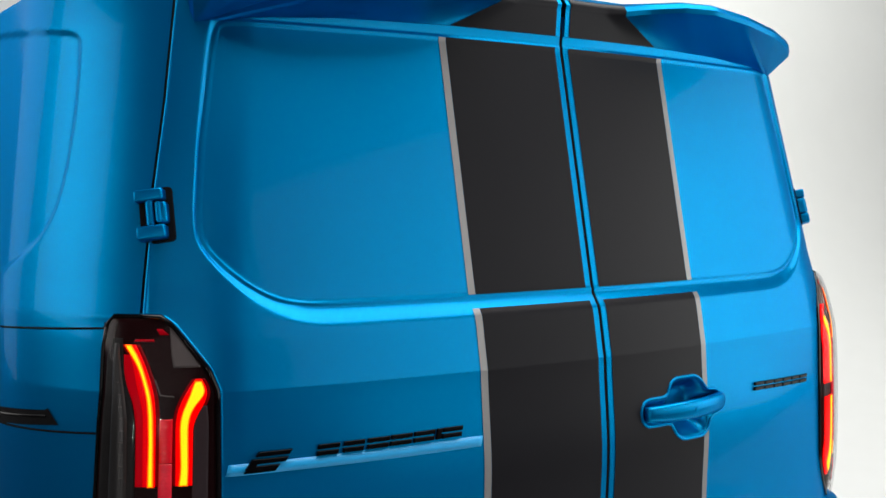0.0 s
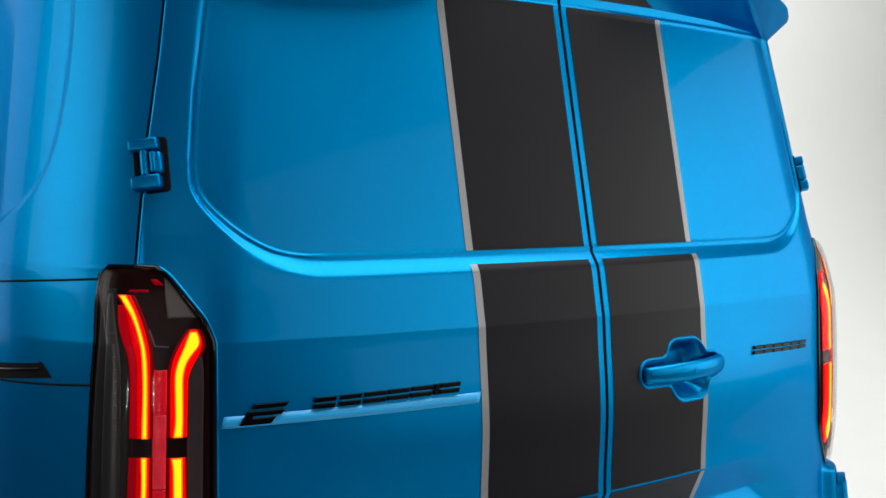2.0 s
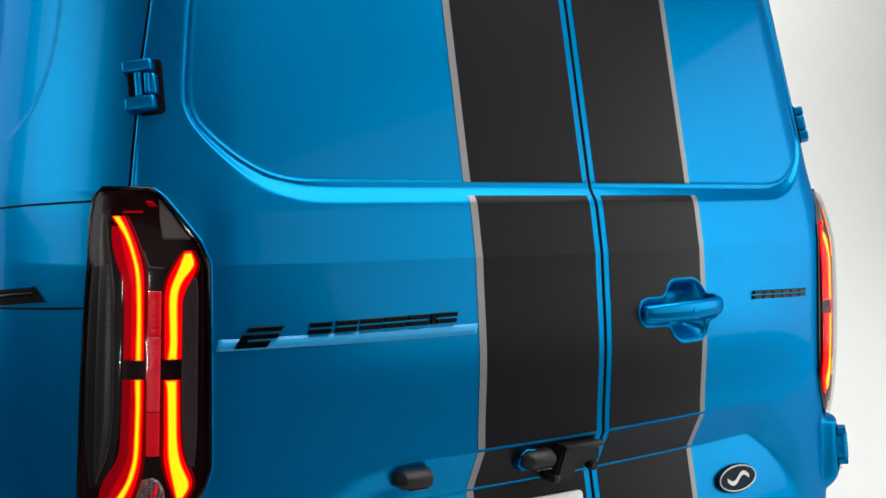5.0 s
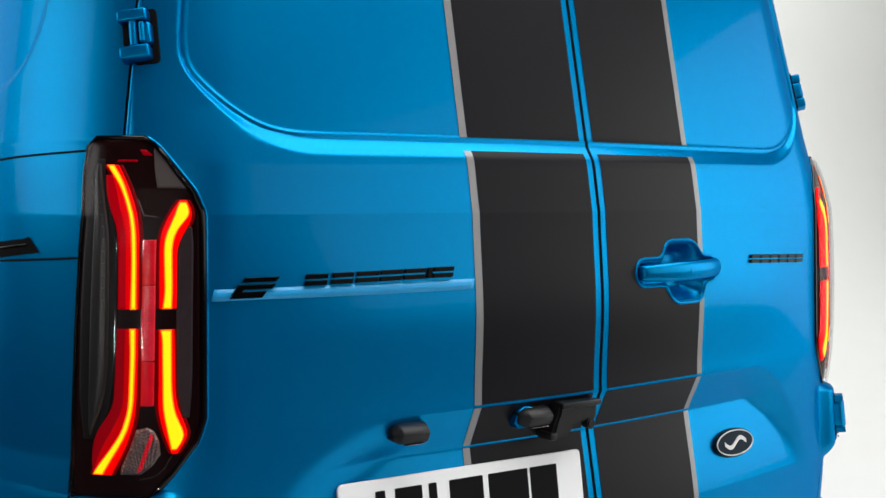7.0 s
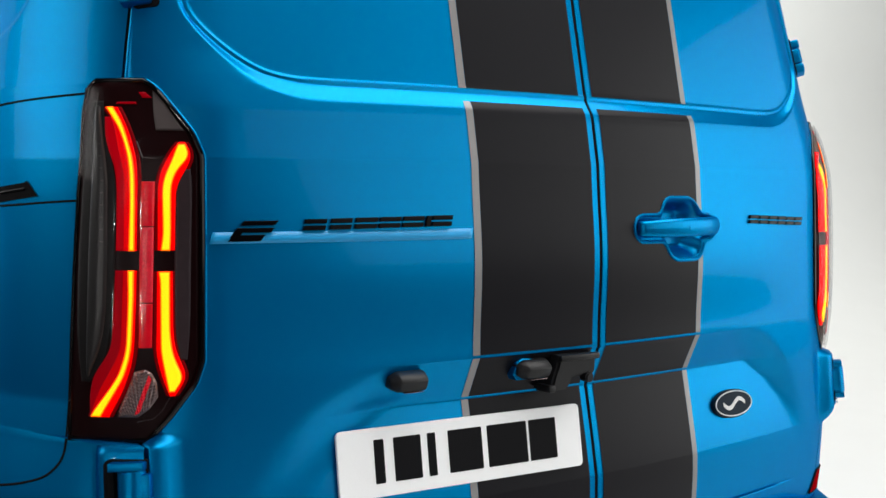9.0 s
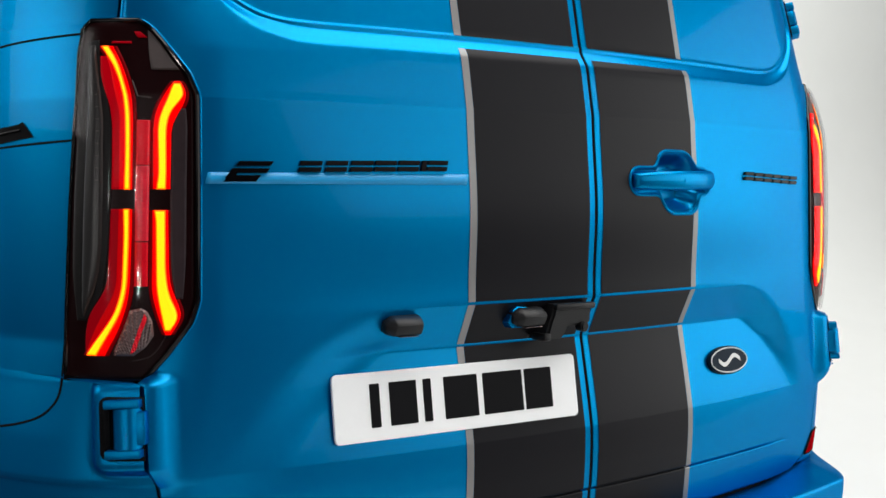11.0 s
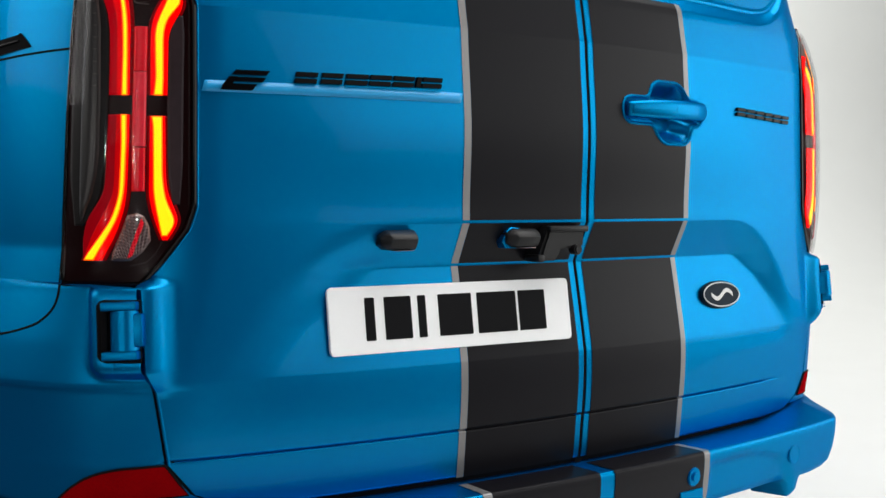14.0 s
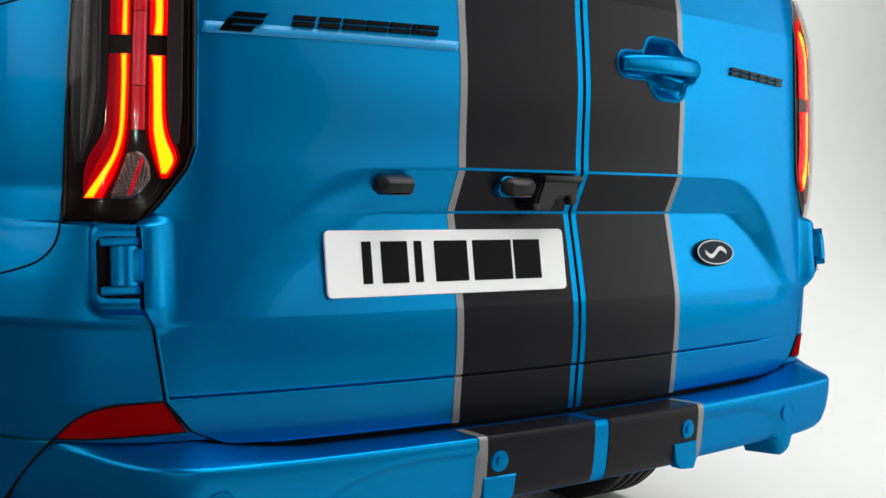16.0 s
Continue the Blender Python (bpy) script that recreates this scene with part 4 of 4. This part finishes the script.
def wing(side, door):
    """A hood with a flat underside; its foot runs slantwise to the middle and to the outer end."""
    xs = np.concatenate([[.006, .012, .018, .0181], np.linspace(.025, .165, 16), np.linspace(.168, .30, 20), np.linspace(.31, .46, 20), np.linspace(.463, .762, 34)])
    g = []
    for x in xs:
        ty = float(np.interp(x, [a for a, b, c in TRAIL], [b for a, b, c in TRAIL]))
        tz = float(np.interp(x, [a for a, b, c in TRAIL], [c for a, b, c in TRAIL]))
        fx = float(np.interp(x, [.006, .02, .165, .46, .762], [.006, .02, .272, .740, .762]))
        foot = skin(fx, float(lerp(FOOT, fx)), 0, False)
        low, high = np.array([x, ty, tz]), np.array([x, ty + .004, tz + .020])
        top = np.array([x, max(ty, .10) + .20, 2.072 - .03 * x * x])
        edge = np.array([x, ty - .003, tz + .010])
        crown = high * .75 + top * .25 + np.array([0, 0, .007])
        under = [foot + (low - foot) * k for k in (0, .25, .5, .75, .97)]
        g.append([foot + np.array([0, .01, 0])] + under + [low, edge, high, high + np.array([0, .01, .004]), crown, top])
    g = np.array(g)
    g[..., 0] *= side
    cap = np.repeat(g[-1].mean(0)[None, None], g.shape[1], 1)
    ob = sheet("spoiler_wing", np.concatenate([g, cap], 0), PAINT, VAN, "blue roof spoiler wing", turn=side > 0)
    ob.data.set_sharp_from_angle(angle=radians(28))
    face = g[(xs > .018) & (xs < .166)][:, 1:].copy()
    face[..., 1] -= .0016
    face[:, 6:, 2] += .0012
    sheet("stripe", face, FILM, ob, "charcoal stripe on the spoiler", turn=side > 0)


wing(-1, DOOR_L)
wing(1, DOOR_R)


# ---- more of the tail lamps ----
def lamp_details(lamp, side):
    outline = [(lerp(LAMP_IN, z), z) for z in np.linspace(.8927, 1.458, 60)] + [(lerp(LAMP_OUT, z), z) for z in np.linspace(1.458, .8927, 60)]
    ring = [Vector(skin(side * float(s), float(z), .002, False)) for s, z in outline]
    solid("lamp_seal", tube(ring, .0045, 10), RIM, lamp, "gloss black lamp edge")

    def insert(near, far, material, label, name="lamp_insert", off=.0025):
        near, far = eased([(z, side * s) for z, s in near]), eased([(z, side * s) for z, s in far])
        patch(name, near, far, near[0][0], near[-1][0], off, material, lamp, label, .004, False, lamp=True)

    # smoked reflector bowl beside the outer guide, lighter along its middle
    insert([(.985, .962), (1.06, .968), (1.19, .9635), (1.30, .955), (1.39, .944), (1.425, .934)],
           [(.985, .948), (1.03, .9205), (1.0893, .9105), (1.19, .9045), (1.2909, .902), (1.325, .906), (1.345, .912), (1.37, .9165), (1.40, .916), (1.425, .916)], SMOKE, "smoked grey reflector bowl")
    # rounded ridge added for the bowl's grey sheen, with a row of small ticks
    rows, u = np.linspace(.992, 1.418, 60), np.linspace(-1, 1, 15)
    near = np.interp(rows, [.99, 1.06, 1.19, 1.30, 1.36, 1.42], [.953, .952, .946, .940, .936, .929])
    far = np.interp(rows, [.99, 1.03, 1.06, 1.10, 1.19, 1.30, 1.36, 1.42], [.951, .934, .926, .9205, .9165, .9145, .919, .922])
    S = side * ((near + far)[:, None] / 2 + (near - far)[:, None] / 2 * u)
    Z = np.repeat(rows[:, None], 15, 1)
    tip = np.clip(np.minimum(rows - .992, 1.418 - rows) / .02, 0, 1) ** .5
    ridge = .0022 + .0062 * tip[:, None] * np.sqrt(np.clip(1 - u ** 2, 0, 1))
    sheet("sheen_ridge", skin(S, Z, ridge + lamp_bulge(S, Z), False), SHEEN, lamp, "rounded ridge added for a grey sheen", turn=side > 0)
    for k in range(9):
        z = 1.205 + .019 * k
        s0 = np.interp(z, [1.06, 1.19, 1.30, 1.36], [.9270, .9230, .9205, .924])
        ribbon("bowl_tick", [(s0 - .0022, z, .0008), (s0, z, .0010), (s0 + .0022, z, .0008)], .0082, PALE, lamp, "", .0008, side, 3, lamp=True)
    insert([(1.0191, .8165), (1.0541, .8225), (1.0897, .8236), (1.195, .8216), (1.30, .8181), (1.318, .811)],
           [(1.0191, .806), (1.0541, .8023), (1.0897, .800), (1.195, .7973), (1.2913, .794), (1.318, .796)], MAUVE, "mauve grey insert")
    insert([(1.3787, .8430), (1.40, .8450), (1.414, .8454), (1.4443, .8440)], [(1.3787, .8020), (1.3948, .8130), (1.414, .8240), (1.4443, .8425)], PALE, "pale grey facet")
    # dim red glints over the guides, drawn as faintly glowing slivers
    insert([(1.4200, .8985), (1.4235, .8960)], [(1.4200, .8690), (1.4235, .8700)], REDDEEP, "dim red glint drawn over the guides", "red_glint")
    insert([(1.4300, .8600), (1.4395, .8650)], [(1.4300, .8470), (1.4395, .8560)], REDDEEP, "dim red glint drawn over the guides", "red_glint")
    for line in ([(.8714, 1.361, .0006), (.8680, 1.347, .0006), (.8652, 1.3364, .0006)], [(.8652, 1.3364, .0006), (.8550, 1.3350, .0006), (.8453, 1.3339, .0006)]):
        ribbon("panel_edge", line, .004, PALE, lamp, "thin grey panel edge", .0008, side, 6, lamp=True)
    # middle column: three rounded glassy blocks, finely ribbed
    for z0, z1, ribs, lit, kind in ((1.0400, 1.1085, 0, REDRIB, "smooth red prism block"), (1.1105, 1.2275, 11, PINKRIB, "ribbed pink prism block"), (1.2290, 1.2985, 7, REDRIB, "ribbed red prism block")):
        rows, u = np.linspace(z0, z1, 72), np.linspace(-1, 1, 13)
        mid = .8660 - .0345 * (rows - 1.04)
        ripple = .0004 * np.abs(np.sin(math.pi * ribs * (rows - z0) / (z1 - z0))) if ribs else 0 * rows
        S = side * (mid[:, None] + .0092 * u)
        Z = np.repeat(rows[:, None], 13, 1)
        up = .003 + .0042 * np.sqrt(np.clip(1 - (u * .96) ** 2, 0, 1)) + ripple[:, None] * (1 - u ** 2)
        sheet("prism_block", returned(skin(S, Z, up + lamp_bulge(S, Z), False), (0, .004, 0)), lit, lamp, kind, turn=side < 0)
    # reversing lens: a rounded field of fanned facets
    field = [(.9082, .9300), (.8807, .9305), (.8629, .9440), (.8506, .9620), (.8520, .9844), (.8590, 1.0000), (.8680, 1.0055), (.8829, 1.0019), (.8922, .9753), (.9072, .9397)]
    us, zs = np.arange(.8495, .9095, .0008), np.arange(.9292, 1.0064, .0008)
    S, Z = np.meshgrid(us, zs)
    d = outside(field, S, Z)
    fan = np.arctan2(S - .874, Z - .890)
    rib = np.abs(np.sin(fan * 46)) * .0016 + np.abs(np.sin((Z - .93) * 620 + 2 * np.sin(S * 160))) * .0009
    dome = .0035 * np.sqrt(np.clip(-d / .018, 0, 1))
    pts = skin(S * side, Z, .0025 + dome + rib * smooth(-d / .003) + lamp_bulge(S * side, Z), False)
    keep = (d[:-1, :-1] + d[1:, 1:]) / 2 < .0004
    sheet("reversing_lens", pts, CLEARRIB, lamp, "clear faceted reversing lens", turn=side < 0, keep=keep)
    # Red reflection inside the lens, drawn as a glowing stripe.
    core = (np.abs(S - .872 + .35 * (Z - .96)) < .0032)[:-1, :-1] & (d[:-1, :-1] < -.004)
    sheet("lens_glint", pts + np.array((0, -.0008, 0)), REDRIB, lamp, "red reflection drawn in the reversing lens", turn=side < 0, keep=core)
    # pin-head reflectors along the lower edge
    for k in range(16):
        f = k / 15
        s0, z0 = np.interp(f, [0, .4, .7, 1], [.8322, .8445, .8583, .8808]), np.interp(f, [0, .4, .7, 1], [.9621, .9402, .9272, .9228])
        ribbon("pin_reflector", [(s0 - .0006, z0, .0006), (s0, z0, .0007), (s0 + .0006, z0, .0006)], .004, PALE, lamp, "", .0008, side, 2, lamp=True)
    zs = knots(LAMP_IN, .896, 1.455, .01)
    a, b = lerp(LAMP_IN, zs) + .005, lerp(LAMP_OUT, zs) - .005
    u = np.linspace(0, 1, 20)
    S, Z = a[:, None] + (b - a)[:, None] * u, np.repeat(zs[:, None], 20, 1)
    bulge = .0095 + lamp_bulge(S * side, Z) + (.007 * np.sin(math.pi * u) * np.clip(np.sin(math.pi * (Z - .896) / .559), 0, 1) ** .4 if side > 0 else 0)
    cover = sheet("lamp_cover", skin(S * side, Z, bulge, False), LENS, lamp, "clear outer lens", turn=side < 0)
    cover.visible_shadow = False


for side, lamp in ((-1, LAMP_L), (1, LAMP_R)):
    lamp_details(lamp, side)


# ---- bumper details ----
def on_bumper(name, s0, s1, material, label, off=.0015):
    vs = np.concatenate([np.linspace(.55, 6, 22), np.linspace(6.2, 9.2, 12)])
    g = [[np.array(bumper_point(s, v, off)) + (0, 0, off if v < 4.2 else 0) for v in vs] for s in np.linspace(s0, s1, max(4, int(abs(s1 - s0) / .01)))]
    return sheet(name, np.array(g), material, BUMPER, label)


on_bumper("stripe", -.286, -.031, FILM, "charcoal bumper stripe")
on_bumper("stripe", .007, .2705, FILM, "charcoal bumper stripe")
on_bumper("stripe_border", -.305, -.2865, GREY, "grey stripe border")
on_bumper("stripe_border", .271, .288, GREY, "grey stripe border")


def bumper_pose(s, z, d=0.0):
    x, y, nx, ny = bumper_line(s)
    m = Matrix(((-ny, -nx, 0), (nx, -ny, 0), (0, 0, 1))).to_4x4()
    m.translation = (x - nx * d, y - ny * d, z)
    return m


for s in (-.2605, .237):
    m = bumper_pose(s, .461, .001)
    eye = solid("tow_cover", rod(.0195, .008, "y", 28, .002), PAINT, VAN, "round blue tow eye cover", m)
    solid("cover_boss", rod(.010, .006, "y", 24, .002), PAINT, eye, "", m @ Matrix.Translation((0, -.005, 0)))
    tab = [(-.036, .028), (.036, .028), (.030, -.010), (.014, -.026), (-.026, -.030), (-.036, -.010)]
    flip = 1 if s < 0 else -1
    solid("step_tab", prism([(x * flip, z) for x, z in tab][::flip], -.006, .02, .002), PAINT, BUMPER, "blue step tab", bumper_pose(s + flip * .003, .405, .006))
for s in (-.775, .612):
    m = bumper_pose(s, .450, .004)
    sensor = solid("parking_sensor", rod(.0215, .006, "y", 32, .0015), PAINT, BUMPER, "round blue parking sensor", bumper_pose(s, .450, .0024))
    ring = [m @ Vector((.0225 * math.cos(k * math.pi / 24), -.0036, .0225 * math.sin(k * math.pi / 24))) for k in range(48)]
    solid("sensor_rim", tube(ring, .0008, 6), PAINT, sensor, "fine rim of the sensor")


# ---- corner reflectors ----
REF_IN = [(.5376, .997), (.5392, .9538), (.5423, .9099), (.546, .8666), (.5478, .8315), (.5496, .7898), (.5678, .8045), (.5879, .8189), (.6012, .8298)]
REF_OUT = [(.5376, .9978), (.5394, .9979), (.5512, .9884), (.563, .9763), (.5725, .9645), (.5798, .9536), (.586, .9405), (.5907, .9271), (.5945, .912), (.5966, .901), (.5993, .8665), (.6012, .8300)]
for side, body in ((-1, FLANK_L), (1, FLANK_R)):
    lens = patch("corner_reflector", [(z, side * s) for z, s in REF_IN], [(z, side * s) for z, s in REF_OUT], .5378, .6010, .003, REDPL, body, "dark red corner reflector", .0016, False, depth=.01)
    ring = [Vector(skin(side * s, z, .002, False)) for z, s in REF_IN + REF_OUT[-2:0:-1]]
    solid("reflector_gap", tube(ring, .0022, 6), GAP, lens, "black gap round the reflector")


# ---- rail slot in the flank ----
def rail_slot(side, body):
    g, rail = [], []
    for u in np.linspace(0, 1, 40):
        s = 1.043 + 1.2 * u
        low = 1.275 - .124 * (s - 1.043)
        high = 1.300 - .111 * (s - 1.043)
        start = .022 if u == 0 else 0
        g.append([skin(side * (s + e), z, .0015, False) for z, e in ((high, start), ((low + high) / 2, start * .5), (low, 0))])
        mid = low + .46 * (high - low)
        rail.append([skin(side * (s + .026), z, o, False) for z, o in ((mid + .0025, .0022), (mid, .004), (mid - .0025, .0022))])
    sheet("rail_slot", np.array(g), GAP, body, "black sliding door rail slot", turn=side > 0)
    sheet("rail", np.array(rail), GLOSS, body, "dark rail", turn=side > 0)


for side, body in ((-1, FLANK_L), (1, FLANK_R)):
    rail_slot(side, body)


# ---- wheels ----
def wheel(x, y):
    side = 1 if x > 0 else -1
    r, w = .345, .225
    prof = [(.215, -.09), (.24, -.105), (.30, -.1125), (.335, -.10), (.345, -.08)]
    for k in (-2, -1, 0, 1):
        c = k * .038 + .019
        prof += [(.345, c - .015), (.345, c + .012), (.337, c + .013), (.337, c + .022)]
    prof += [(.345, .08), (.335, .10), (.30, .1125), (.24, .105), (.215, .09)]
    n = 64
    g = np.array([[(x + d, y + rr * math.cos(2 * math.pi * i / n), r + rr * math.sin(2 * math.pi * i / n)) for rr, d in prof] for i in range(n + 1)])
    tyre = sheet("tyre", g, RUBBER, None, "", turn=True)
    return tyre, r


def build_wheels():
    for x, y in [(side * .885, axle) for axle in AXLES for side in (-1, 1)]:
        tyre, r = wheel(x, y)
        tyre.parent = VAN
        tyre.data.transform(Matrix.Translation(-VAN.location))
        tyre["label"] = "black ribbed tyre"
        solid("rim", rod(.216, .17, "x", 40, .02), ALLOY, tyre, "dark alloy rim", Matrix.Translation((x, y, r)))


build_wheels()


def wheel_arch(side, axle):
    """Black lip round the opening, and the liner behind it."""
    lip, liner = [], []
    for k in range(41):
        an = math.pi * (.01 + .98 * k / 40)
        y, z = axle + .408 * math.cos(an), .345 + .408 * math.sin(an)
        w = float(lerp(WIDTH, z))
        s = w - RX + RM * math.pi / 2 + y - float(lerp(BACK, z)) - BOW * w * w - RY
        lip.append(Vector(skin(side * s, z, .002, False)))
        liner.append([(side * x, axle + r * math.cos(an), .345 + r * math.sin(an)) for x, r in ((w - .004, .412), (.72, .412), (.70, .20))])
    arch = solid("wheel_arch", tube(lip, .009, 6, False), PLASTIC, VAN, "black wheel arch lip")
    sheet("arch_liner", np.array(liner), GAP, arch, "black arch liner", turn=side < 0)


for axle in AXLES:
    for side in (-1, 1):
        wheel_arch(side, axle)


# ---- shut lines of the flank ----
def shut_line(side, body, line, lift=.0006):
    ribbon("shut_line", [(s, z, .0019) for s, z in line], lift, GAP, body, "black panel gap", .0004, side)


for side, body in ((-1, FLANK_L), (1, FLANK_R)):
    shut_line(side, body, [(.9472, 1.4385), (1.0946, 1.4295), (1.2177, 1.4193), (1.9, 1.38), (2.6, 1.335)])
    shut_line(side, body, [(.974, 1.2683), (1.0492, 1.2635), (1.2197, 1.2525), (1.9, 1.21), (2.6, 1.165)])
    shut_line(side, body, [(.9844, 1.0591), (.9913, .9507), (.9981, .8593), (1.0318, .8257), (1.1097, .8028), (1.5, .75), (2.2, .7)])
    shut_line(side, body, [(1.1199, .3736), (1.0765, .4415), (1.0497, .4795), (1.0194, .5162), (.9979, .5394)], .0055)
    shut_line(side, body, [(.9844, 1.0591), (.974, 1.2001), (.9572, 1.3997), (.9481, 1.4474)])

# the van stands a little askew on the sweep
VAN.location = (-math.sin(radians(2.2)), math.cos(radians(2.2)), 0)
VAN.rotation_euler[2] = radians(2.2)
